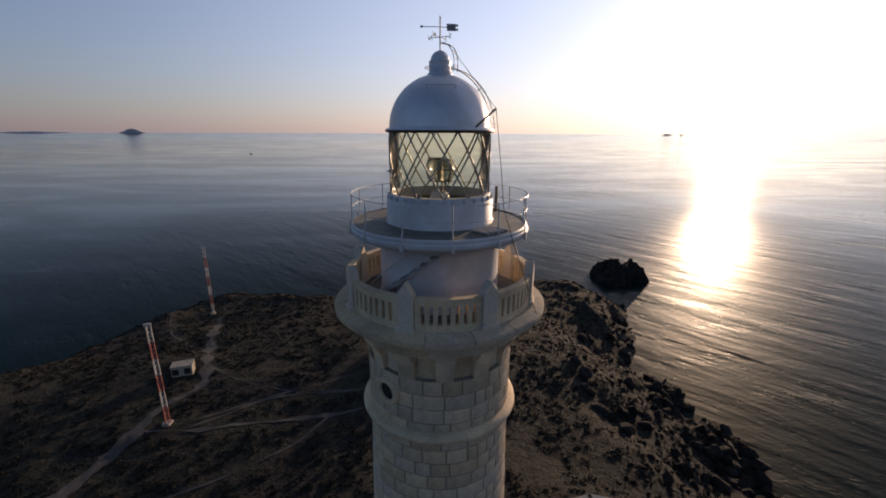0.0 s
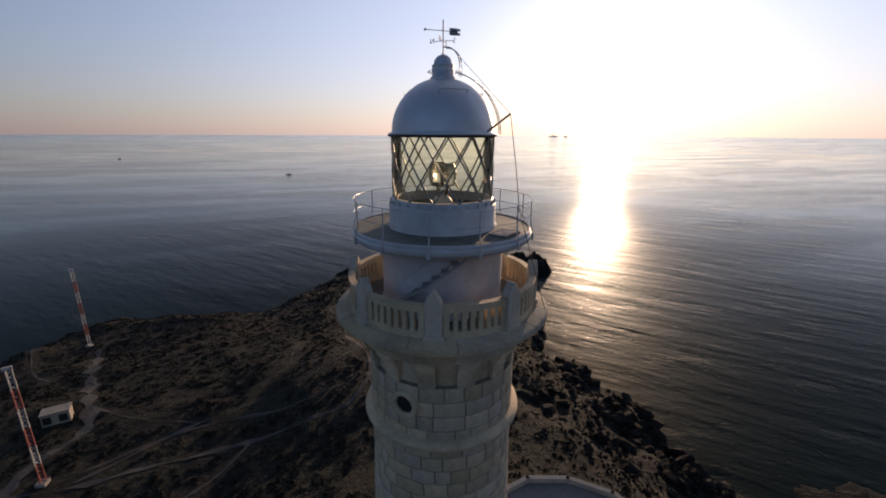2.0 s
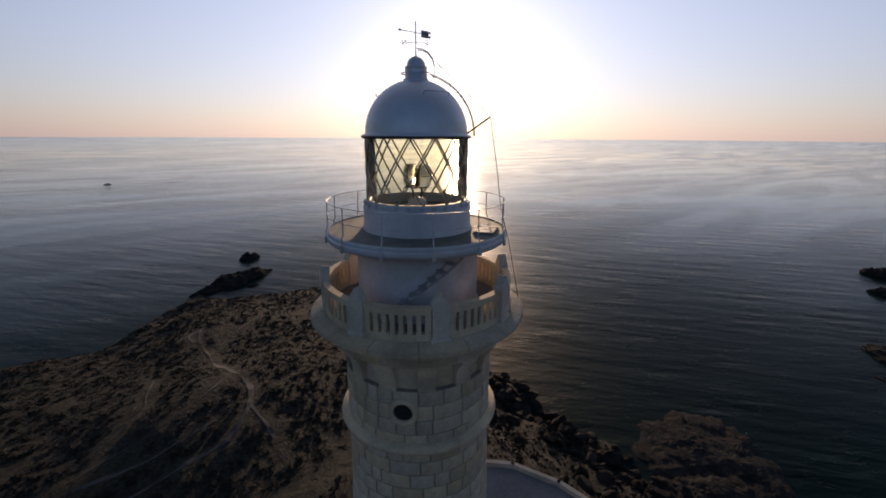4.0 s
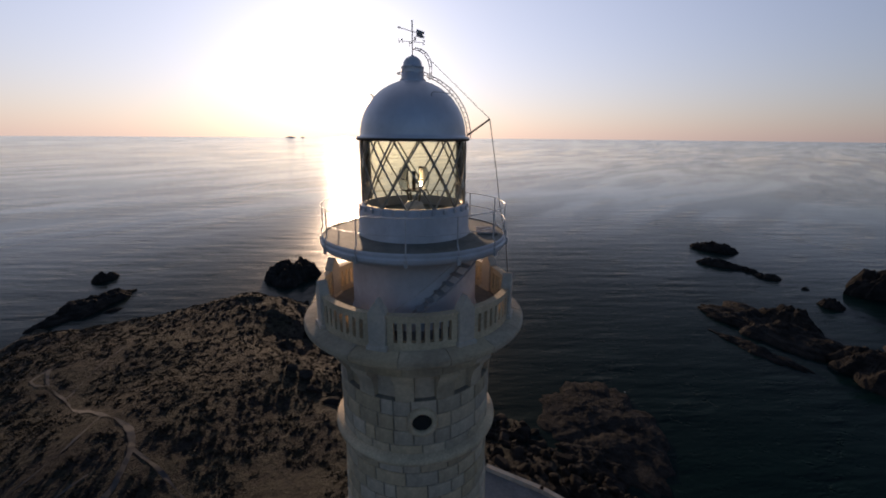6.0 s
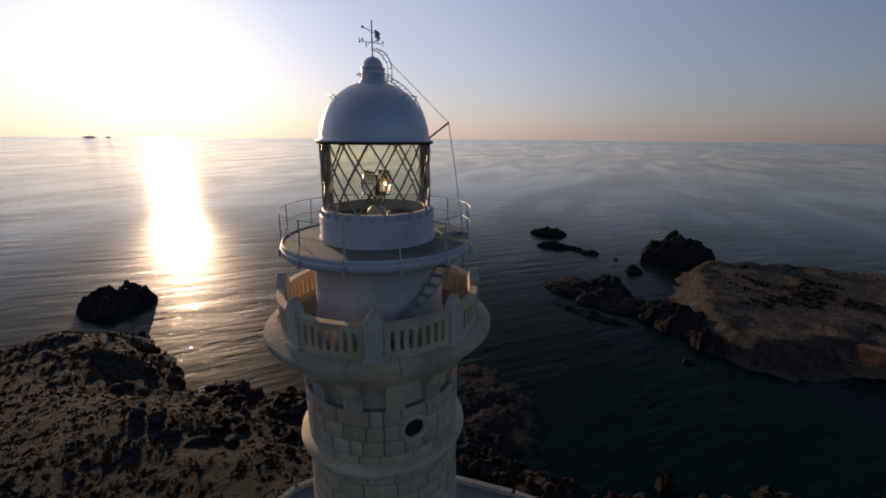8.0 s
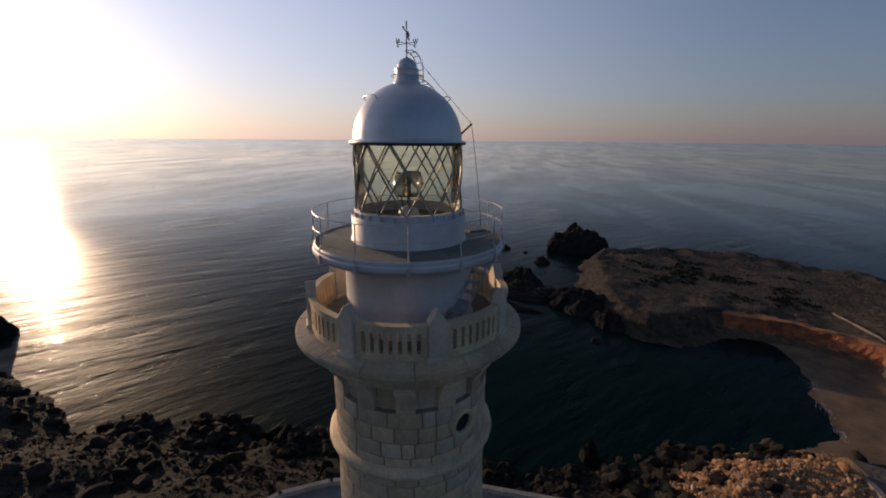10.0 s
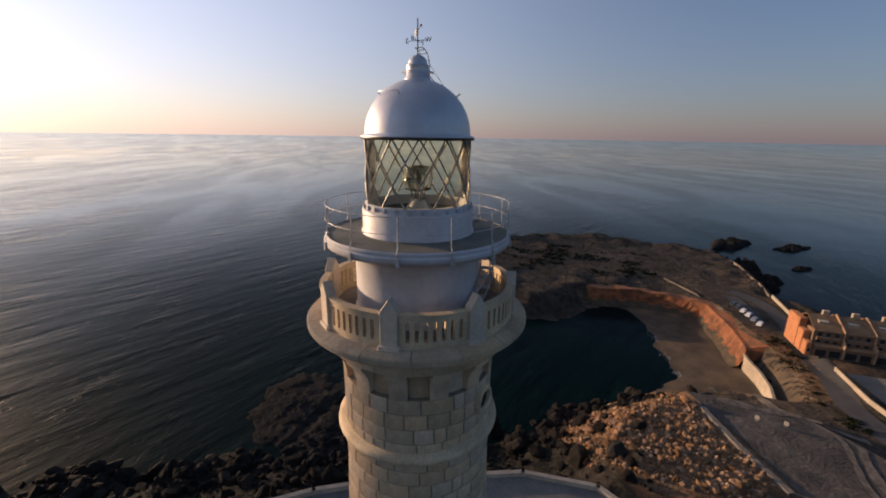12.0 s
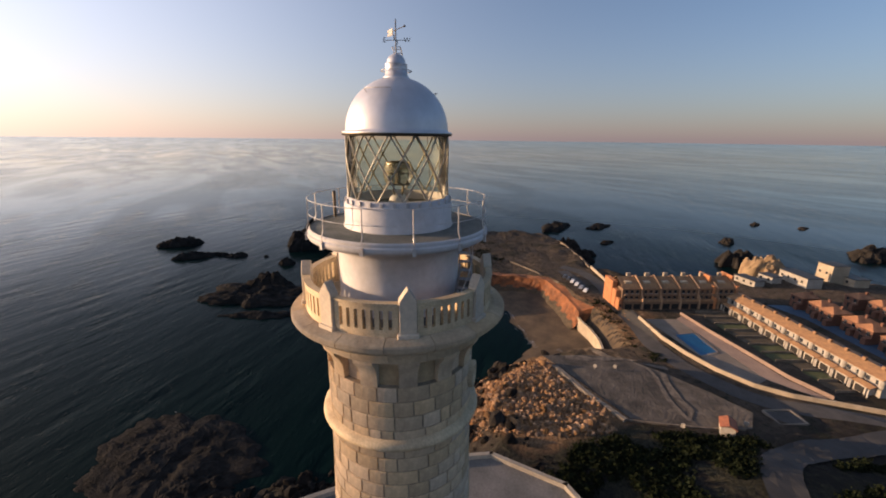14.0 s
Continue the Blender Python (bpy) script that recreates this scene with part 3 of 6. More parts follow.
def grid_mesh(name, x0, x1, y0, y1, step, material, floor=-2.5):
    xs, ys = np.arange(x0, x1 + step, step), np.arange(y0, y1 + step, step)
    gx, gy = np.meshgrid(xs, ys)
    gz = land_height(gx, gy)
    keep = gz > floor
    quad = keep[:-1, :-1] | keep[1:, :-1] | keep[:-1, 1:] | keep[1:, 1:]
    idx = np.arange(gx.size).reshape(gx.shape)
    faces = np.stack([idx[:-1, :-1][quad], idx[:-1, 1:][quad], idx[1:, 1:][quad], idx[1:, :-1][quad]], 1)
    used = np.unique(faces)
    back = np.zeros(gx.size, np.int64)
    back[used] = np.arange(len(used))
    verts = np.stack([gx.ravel(), gy.ravel(), np.maximum(gz.ravel(), floor * 2)], 1)[used]
    me = bpy.data.meshes.new(name)
    me.from_pydata(verts.tolist(), [], back[faces].tolist())
    me.polygons.foreach_set("use_smooth", np.ones(len(me.polygons), bool))
    me.materials.append(material)
    return new(name, me)


tagged(grid_mesh("ground", -344, 320, -390, 240, 1.6, GROUND), "dry scrub-covered headland of brown soil and rock", "ground", kind="structure")

# the sea: rings that grow towards the horizon, the far rim lifted so that it meets the sky where the true horizon does
bm = bmesh.new()
radii = [0.0] + [4950 * (i / 70) ** 2.4 for i in range(1, 71)]
lathe(bm, [(max(r, 0.5), 57.0 * max(0.0, (r - 2200) / 2750) ** 2) for r in radii], 96)
tagged(part("sea", bm, WATER, smooth=True), "calm open sea with low swell reflecting the sky", "sea", kind="structure")


# ---- the lighthouse ----
BASE_Z = 30.8
lighthouse = thing("lighthouse", "pale limestone lighthouse tower with white drum and silver dome", "lighthouse", (0, 0, BASE_Z))


def tower_radius(z):
    return 2.55 + 0.028 * max(0.0, 71.5 - z)


shaft = part("shaft", lathe(bmesh.new(), [(tower_radius(BASE_Z) - 0.03, BASE_Z - 1), (tower_radius(67.4) - 0.03, 67.4), (2.55 - 0.03, 71.5), (2.52, 74.93), (2.34, 74.95), (2.34, 76.3)], 48), MORTAR, lighthouse, "shaft of the tower with recessed mortar joints")
part("ring_moulding", lathe(bmesh.new(), [(2.5, 72.80), (2.70, 72.82), (2.78, 72.88), (2.81, 72.96), (2.79, 73.05), (2.70, 73.11), (2.5, 73.14)], 96), STONE_TRIM, lighthouse, "rounded stone string course", True)
CORNICE = [(2.3, 75.95), (2.90, 75.95), (2.92, 76.00), (2.92, 76.22), (2.98, 76.29), (3.20, 76.37), (3.42, 76.50), (3.55, 76.61), (3.60, 76.67), (3.60, 76.79), (3.56, 76.83), (3.24, 76.90), (2.7, 76.90), (2.3, 76.90), (2.3, 75.95)]
cornice = part("cornice", lathe(bmesh.new(), [(r - 0.04, 76.425 + (z - 76.425) * 0.9) for r, z in CORNICE], 64), MORTAR, lighthouse, "weathered stone cornice under the balcony")
for k in range(16):
    a = 207 + 22.5 * k
    bm = lathe(bmesh.new(), CORNICE, 6, a - 11.08, a + 11.08)
    for e in (a - 11.08, a + 11.08):
        bm.faces.new([bm.verts.new(polar(r, e, z)) for r, z in CORNICE[:-1]])
    bmesh.ops.remove_doubles(bm, verts=bm.verts, dist=0.0005)
    bmesh.ops.recalc_face_normals(bm, faces=bm.faces)
    part("cornice_stone", bm, LEDGE, cornice)
part("balcony_floor", lathe(bmesh.new(), [(1.9, 76.93), (2.92, 76.93), (2.92, 76.80), (1.9, 76.80)], 64), PAVING, lighthouse)
for k in range(13):
    # curved corbel between two deep recesses
    a, w = 135.1 + 360 / 13 * k, 12.6
    outline = ((2.33, 74.95), (2.56, 74.95), (2.565, 75.20), (2.60, 75.40), (2.67, 75.57), (2.77, 75.71), (2.86, 75.81), (2.89, 75.88), (2.89, 75.96), (2.33, 75.96))
    bm = lathe(bmesh.new(), outline, 4, a - w / 2, a + w / 2)
    for e in (a - w / 2, a + w / 2):
        bm.faces.new([bm.verts.new(polar(r, e, z)) for r, z in outline])
    bmesh.ops.remove_doubles(bm, verts=bm.verts, dist=0.0005)
    bmesh.ops.recalc_face_normals(bm, faces=bm.faces)
    corbel = part("corbel", bm, STONE, lighthouse)
    back = lathe(bmesh.new(), [(2.28, 74.95), (2.37, 74.95), (2.37, 75.96), (2.28, 75.96)], 4, a + 6.6, a + 21.1)
    part("niche_back", back, STONE, corbel)

# porthole with a stone surround
bm = bmesh.new()
hole_m = Matrix.Rotation(radians(-130.4), 4, "Z") @ pose(2.50, 0, 74.28, 0, 90, 0)
lathe(bm, [(0.30, 0.0), (0.30, 0.16), (0.33, 0.20), (0.43, 0.20), (0.46, 0.16), (0.46, 0.0)], 32)
bm.transform(hole_m)
port = part("porthole", bm, STONE_TRIM, lighthouse, "round stone porthole surround", True)
# a near-black disc paints the dark inside of the porthole
bm = bmesh.new()
bmesh.ops.create_circle(bm, cap_ends=True, segments=32, radius=0.31)
bm.transform(hole_m @ Matrix.Translation((0, 0, 0.075)))
part("pane", bm, BLACK, port, "black disc for the dark inside of the porthole")

# balustrade: eight gabled piers with slotted panels between
for k in range(8):
    a = 207 + 45 * k
    bm = bmesh.new()
    half, hw = 0.15, 0.245
    outline = ((-hw, 76.84), (hw, 76.84), (hw, 77.95), (0, 78.31), (-hw, 77.95))
    for side in (-half, half):
        bm.faces.new([bm.verts.new((3.05 + side, x, z)) for x, z in (outline if side > 0 else outline[::-1])])
    bm.verts.ensure_lookup_table()
    for i in range(5):
        j = (i + 1) % 5
        bm.faces.new((bm.verts[4 - i], bm.verts[(4 - j)], bm.verts[5 + j], bm.verts[5 + i]))
    box(bm, (3.05, 0, 76.93), (0.42, 0.60, 0.16))
    bmesh.ops.bevel(bm, geom=bm.edges[:], offset=0.02, segments=1, affect="EDGES")
    bm.transform(Matrix.Rotation(radians(a), 4, "Z"))
    bmesh.ops.recalc_face_normals(bm, faces=bm.faces)
    part("pier", bm, PIERSTONE, lighthouse)
    # panel: one slab pierced by seven slots
    a0, a1 = a + 4.8, a + 40.2
    levels, ri, ro = (76.84, 77.11, 77.67, 77.82), 2.96, 3.12
    slot, pitch = 2.05, 4.5
    edges = [a0] + [v for i in range(7) for c in [a + 22.5 + pitch * (i - 3)] for v in (c - slot / 2, c + slot / 2)] + [a1]
    bm = bmesh.new()
    grid = {(side, i, j): bm.verts.new(polar(r, e, z)) for side, r in ((0, ri), (1, ro)) for i, e in enumerate(edges) for j, z in enumerate(levels)}
    solid = {(i, j) for i in range(15) for j in range(3) if not (j == 1 and i % 2 == 1)}
    for i, j in solid:
        for side in (0, 1):
            bm.faces.new([grid[side, i + u, j + v] for u, v in ((0, 0), (1, 0), (1, 1), (0, 1))])
        for (di, dj), (p, q) in (((-1, 0), ((0, 0), (0, 1))), ((1, 0), ((1, 0), (1, 1))), ((0, -1), ((0, 0), (1, 0))), ((0, 1), ((0, 1), (1, 1)))):
            if (i + di, j + dj) not in solid:
                bm.faces.new([grid[s_, i + c[0], j + c[1]] for s_, c in ((0, p), (0, q), (1, q), (1, p))])
    bmesh.ops.recalc_face_normals(bm, faces=bm.faces)
    panel = part("baluster_panel", bm, STONE_TRIM, lighthouse)
    rail = [(ri - 0.03, 77.82), (ro + 0.03, 77.82), (ro + 0.03, 77.88), (ri - 0.03, 77.88), (ri - 0.03, 77.82)]
    bm = lathe(bmesh.new(), rail, 8, a0 - 0.2, a1 + 0.2)
    bmesh.ops.recalc_face_normals(bm, faces=bm.faces)
    part("coping", bm, STONE_TRIM, panel)

# white drum, upper gallery, lantern
part("drum", lathe(bmesh.new(), [(2.06, 76.7), (2.06, 77.04), (2.0, 77.08), (2.0, 78.70), (2.06, 78.80), (2.2, 78.92), (2.45, 79.06)], 96), WHITE, lighthouse, "white-painted round drum", True)
gallery = part("gallery", lathe(bmesh.new(), [(2.45, 79.04), (2.82, 79.10), (2.90, 79.16), (2.93, 79.22), (2.93, 79.30), (2.88, 79.34), (2.88, 79.42), (2.84, 79.46)], 96), WHITE, lighthouse, "white rim of the upper gallery")
part("deck", lathe(bmesh.new(), [(1.70, 79.45), (2.86, 79.43)], 96), DECK, gallery, "grey worn gallery deck")
railing = part("railing", tube(bmesh.new(), [polar(2.86, a, 80.36) for a in range(0, 360, 5)], 0.012, 6, True), RAIL, lighthouse, "thin white steel railing")
part("mid_rail", tube(bmesh.new(), [polar(2.86, a, 79.92) for a in range(0, 360, 5)], 0.010, 6, True), RAIL, railing)
for k in range(13):
    a = 166 + k * 360 / 13
    bm = tube(bmesh.new(), [polar(2.93, a, 79.10), polar(2.93, a, 79.5), polar(2.87, a, 79.62), polar(2.86, a, 80.37)], 0.019, 6)
    box(bm, polar(2.95, a, 79.22), (0.07, 0.10, 0.22), a)
    part("post", bm, RAIL, railing)
murette = part("lantern_wall", lathe(bmesh.new(), [(1.78, 79.42), (1.78, 79.50), (1.74, 79.54), (1.74, 80.16), (1.70, 80.20), (1.66, 80.22), (1.66, 80.34), (1.56, 80.36), (1.50, 80.36), (1.50, 79.6)], 96), WHITE, lighthouse, "white lantern parapet", True)
for k in range(28):
    a = k * 360 / 28
    part("vent", box(bmesh.new(), polar(1.69, a, 80.27), (0.06, 0.075, 0.13), a), WHITE, murette)
part("lantern_floor", lathe(bmesh.new(), [(0.05, 80.06), (1.5, 80.05)], 48), DECK, lighthouse)
for lean in (1, -1):
    for k in range(13):
        a = 177.5 + k * 360 / 13
        bm = tube(bmesh.new(), [polar(1.60, a + lean * 41.5 * i / 10, 82.24 - 1.92 * i / 10) for i in range(11)], 0.027, 6)
        part("glazing_bar", bm, BRONZE, lighthouse)
pane = part("lantern_glazing", lathe(bmesh.new(), [(1.57, 80.34), (1.57, 82.26)], 96), GLASS, lighthouse, "clear cylindrical lantern glass", True)
pane.visible_shadow = False
roof = part("dome", lathe(bmesh.new(), [(1.52, 82.20), (1.66, 82.22), (1.70, 82.26), (1.70, 82.31), (1.60, 82.33)] + [(1.59 * math.cos(radians(e)), 82.33 + 1.57 * math.sin(radians(e))) for e in range(2, 80, 3)], 96), DOME, lighthouse, "silver-painted metal dome", True)
part("gutter", lathe(bmesh.new(), [(1.55, 82.19), (1.69, 82.20), (1.72, 82.24), (1.72, 82.27), (1.62, 82.27)], 96), DARK, roof, "dark eaves ring")
cap = part("ventilator", lathe(bmesh.new(), [(0.39, 83.84), (0.39, 83.90), (0.335, 83.93), (0.335, 84.22), (0.345, 84.24), (0.30, 84.26)] + [(0.285 * math.cos(radians(e)), 84.26 + 0.28 * math.sin(radians(e))) for e in range(4, 88, 7)] + [(0.03, 84.56)], 48), DOME, roof, "silver ventilator cap", True)
bm = tube(bmesh.new(), [polar(0.46, a, 84.06) for a in range(0, 360, 15)], 0.014, 6, True)
for a in (20, 140, 260):
    tube(bm, [polar(0.35, a, 84.06), polar(0.46, a, 84.06)], 0.012, 5)
part("hand_ring", bm, RAIL, cap)
for a in (131, 271, 11):
    bm = tube(bmesh.new(), [polar(1.16, a - 20, 83.36), polar(1.24, a - 20, 83.47)] + [polar(1.25, a + d, 83.48) for d in range(-16, 17, 8)] + [polar(1.24, a + 20, 83.47), polar(1.16, a + 20, 83.36)], 0.014, 5)
    part("dome_handle", bm, RAIL, roof)

# curved ladder over the dome, from the eaves to the finial
LAD = -31.0
lad_dir, lad_side = polar(1, LAD), polar(1, LAD + 90)
dome_arc = [(1.80 * math.cos(radians(e)), 82.28 + 1.80 * math.sin(radians(e))) for e in range(0, 76, 5)]
cap_arc = [(0.53, 83.92), (0.55, 84.10), (0.55, 84.28), (0.50, 84.46), (0.38, 84.62), (0.24, 84.70), (0.06, 84.73)]
for arc, name, w in ((dome_arc, "dome_ladder", 0.16), (cap_arc, "cap_ladder", 0.12)):
    bm = bmesh.new()
    for s in (-1, 1):
        tube(bm, [lad_dir * r + lad_side * s * w + Vector((0, 0, z)) for r, z in arc], 0.016, 5)
    for r, z in arc[1:]:
        tube(bm, [lad_dir * r - lad_side * w + Vector((0, 0, z)), lad_dir * r + lad_side * w + Vector((0, 0, z))], 0.012, 5)
    part(name, bm, RAIL, roof, "curved steel access ladder")

# wind vane
vane = part("vane_mast", tube(bmesh.new(), [(0, 0, 84.50), (0, 0, 85.46)], 0.018, 6), DARK, roof, "wind vane with compass letters")
bm = tube(bmesh.new(), [(-0.54, -0.05, 85.17), (0.46, 0.04, 85.17)], 0.011, 5)
tube(bm, [(-0.58, -0.055, 85.17), (-0.52, -0.05, 85.17)], 0.03, 5)
arrow = part("arrow", bm, DARK, vane)
bm = box(bmesh.new(), (0.33, 0.03, 85.165), (0.26, 0.018, 0.19), 5)
box(bm, (0.495, 0.045, 85.22), (0.09, 0.016, 0.06), 5)
box(bm, (0.495, 0.045, 85.11), (0.09, 0.016, 0.06), 5)
part("tail", bm, STAIR, arrow, "grey forked tail plate")
bm = bmesh.new()
for a in (150, 240):
    tube(bm, [polar(0.30, a, 84.90), polar(0.30, a + 180, 84.90)], 0.009, 5)
part("compass_arms", bm, DARK, vane)


def letter(ch, m, size, material, parent, name="letter"):
    cu = bpy.data.curves.new(name, "FONT")
    cu.body, cu.size, cu.extrude, cu.align_x, cu.align_y = ch, size, 0.006, "CENTER", "CENTER"
    cu.materials.append(material)
    ob = new(name, cu)
    ob.matrix_world = m
    ob.parent = parent
    ob.matrix_parent_inverse = parent.matrix_world.inverted()
    return ob


for ch, a in (("N", 150), ("W", 240), ("S", 330), ("E", 60)):
    p = polar(0.34, a, 84.90)
    letter(ch, pose(*p, 90, 0, a + (180 if a in (330, 60) else 0)), 0.19, DARK, vane)

# mooring arm with stays, pipe on the gallery, stair and cabinet on the balcony
tip = Vector((1.525, -1.73, 82.83))
arm = part("arm", tube(bmesh.new(), [(1.02, -1.28, 82.36), tip], 0.03, 6), DARK, roof, "short steel arm with stay cable")
part("stay", tube(bmesh.new(), [(0.44, -0.34, 84.42), tip], 0.008, 4), DARK, arm)
part("down_cable", tube(bmesh.new(), [tip, (1.70, -1.93, 81.3), (1.80, -2.05, 80.2), (2.12, -2.10, 79.2), (3.0, -1.8, 76.9)], 0.012, 4), DARK, arm)
part("pipe", tube(bmesh.new(), [(2.1, 1.6, 79.4), (2.1, 1.6, 80.34)], 0.06, 8), DARK, gallery, "dark vent pipe")
bm = bmesh.new()
for r in (2.06, 2.46):
    tube(bm, [polar(r, 205 + i * 7.2, 76.94 + i * 0.215) for i in range(11)], 0.03, 5)
stair = part("stair", bm, STAIR, lighthouse, "dark steel stair winding up the drum")
for i in range(10):
    a = 208 + i * 7.2
    part("tread", box(bmesh.new(), polar(2.26, a, 77.06 + i * 0.215), (0.42, 0.22, 0.035), a), STAIR, stair)
part("handrail", tube(bmesh.new(), [polar(2.48, 205 + i * 7.2, 77.5 + i * 0.235) for i in range(9)], 0.018, 5), RAIL, stair)

# slatted hatch over the stair head
hatch = part("stair_hatch", box(bmesh.new(), polar(2.30, -50, 79.455), (0.66, 0.95, 0.03), -50), DECK, gallery, "dark open stair hatch in the deck")
for k in range(5):
    part("slat", box(bmesh.new(), polar(2.30, -50, 79.49) + polar(0.19 * (k - 2), 40), (0.62, 0.07, 0.05), -50), STAIR, hatch)

# optic
optic = part("optic", lathe(bmesh.new(), [(0.34, 80.06), (0.34, 80.16), (0.27, 80.30), (0.18, 80.38), (0.02, 80.40)], 32), WHITE, lighthouse, "white optic pedestal", True)
bm = bmesh.new()
for a in range(20, 380, 90):
    tube(bm, [polar(0.17, a, 80.36), polar(0.24, a, 80.76)], 0.026, 5)
part("optic_legs", bm, LENSFRAME, optic)
part("turntable", lathe(bmesh.new(), [(0.02, 80.70), (0.36, 80.71), (0.38, 80.74), (0.02, 80.75)], 28), LENSFRAME, optic)
for a in (135, 315):
    rings = [(0.37 + 0.085 * math.sin(math.pi * (i + 0.5) / 18) + (0.010 if i % 2 else 0.0), 80.75 + 0.66 * i / 18) for i in range(19)]
    bm = lathe(bmesh.new(), rings, 20, a - 66, a + 66)
    lens = part("lens_panel", bm, LENS, optic, "prismatic glass lens panel")
    bm = bmesh.new()
    for z, r in ((80.75, 0.39), (81.08, 0.475), (81.41, 0.39)):
        tube(bm, [polar(r, b, z) for b in range(a - 66, a + 67, 12)], 0.013, 5)
    for b in (a - 66, a, a + 66):
        tube(bm, [polar(r, b, z) for r, z in ((0.39, 80.75), (0.45, 80.92), (0.475, 81.08), (0.45, 81.25), (0.39, 81.41))], 0.013, 5)
    part("lens_frame", bm, LENSFRAME, lens, "dark brass lens frame")
part("optic_core", tube(bmesh.new(), [(0, 0, 80.7), (0, 0, 81.3)], 0.06, 10), LENSFRAME, optic)

# platform round the foot of the tower
bm = prism(bmesh.new(), PLATFORM, 22, BASE_Z)
platform = tagged(part("platform", bm, PAVING), "paved lighthouse platform with low rendered parapet", "platform", kind="structure")
for i, (p, q) in enumerate(zip(PLATFORM, PLATFORM[1:] + PLATFORM[:1])):
    d = math.hypot(q[0] - p[0], q[1] - p[1])
    bm = box(bmesh.new(), ((p[0] + q[0]) / 2, (p[1] + q[1]) / 2, BASE_Z + 0.32), (d + 0.5, 0.7, 0.9), math.degrees(math.atan2(q[1] - p[1], q[0] - p[0])))
    part("parapet", bm, PARAPET, platform)


# ---- rocks in the sea ----
def ground_z(x, y):
    return float(land_height(np.array([x]), np.array([y]))[0])


def rock_mesh(bm, rx, ry, h, seed, rings=26, seg=80, flat=1.0, sharp=1.0):
    """A rugged rock: a ragged outline, broken ridges and ledges, skirted down under the water."""
    ang = np.arange(seg) * 2 * math.pi / seg
    ragged = 0.42 + 1.05 * fbm(np.cos(ang) * 2.3 + 5 + seed * 1.7, np.sin(ang) * 2.3 + 5, seed, 5)
    rows = []
    for i in range(rings + 1):
        f = i / rings
        x, y = np.cos(ang) * ragged * f * rx, np.sin(ang) * ragged * f * ry
        span = 0.5 * (rx + ry)
        ridge = 1 - np.abs(fbm(x / (0.55 * span) + seed * 3.1, y / (0.55 * span), seed + 5, 3) - 0.5) * 4
        crag = 1 - np.abs(fbm(x / 3.2 + seed, y / 3.2 + 4, seed + 15, 5) - 0.5) * 4 + 0.7 * (fbm(x / 1.7, y / 1.7 + seed, seed + 21, 3) - 0.5)
        lump = fbm(x / (0.42 * span) + seed, y / (0.42 * span) + 9, seed + 9, 4)
        dome = max(0.0, 1 - f**3.0) ** (0.7 * flat)
        z = h * dome * (0.9 * lump + 0.38 * ridge + 0.05) + sharp * min(1.5, 0.22 * h) * crag * dome
        ledge = min(1.4, 0.25 * h)
        z = z * 0.55 + 0.45 * (np.floor(z / ledge) * ledge + ledge * smooth01((z / ledge - np.floor(z / ledge) - 0.55) / 0.45))
        z = np.where(f > 0.99, -1.6, z)
        rows.append([bm.verts.new(v) for v in zip(x.tolist(), y.tolist(), z.tolist())] if i else [bm.verts.new((0.0, 0.0, float(z[0])))] * seg)
    for i in range(rings):
        for k in range(seg):
            a, b, c, d = rows[i][k], rows[i + 1][k], rows[i + 1][(k + 1) % seg], rows[i][(k + 1) % seg]
            bm.faces.new((a, b, c) if i == 0 else (a, b, c, d))
    return bm


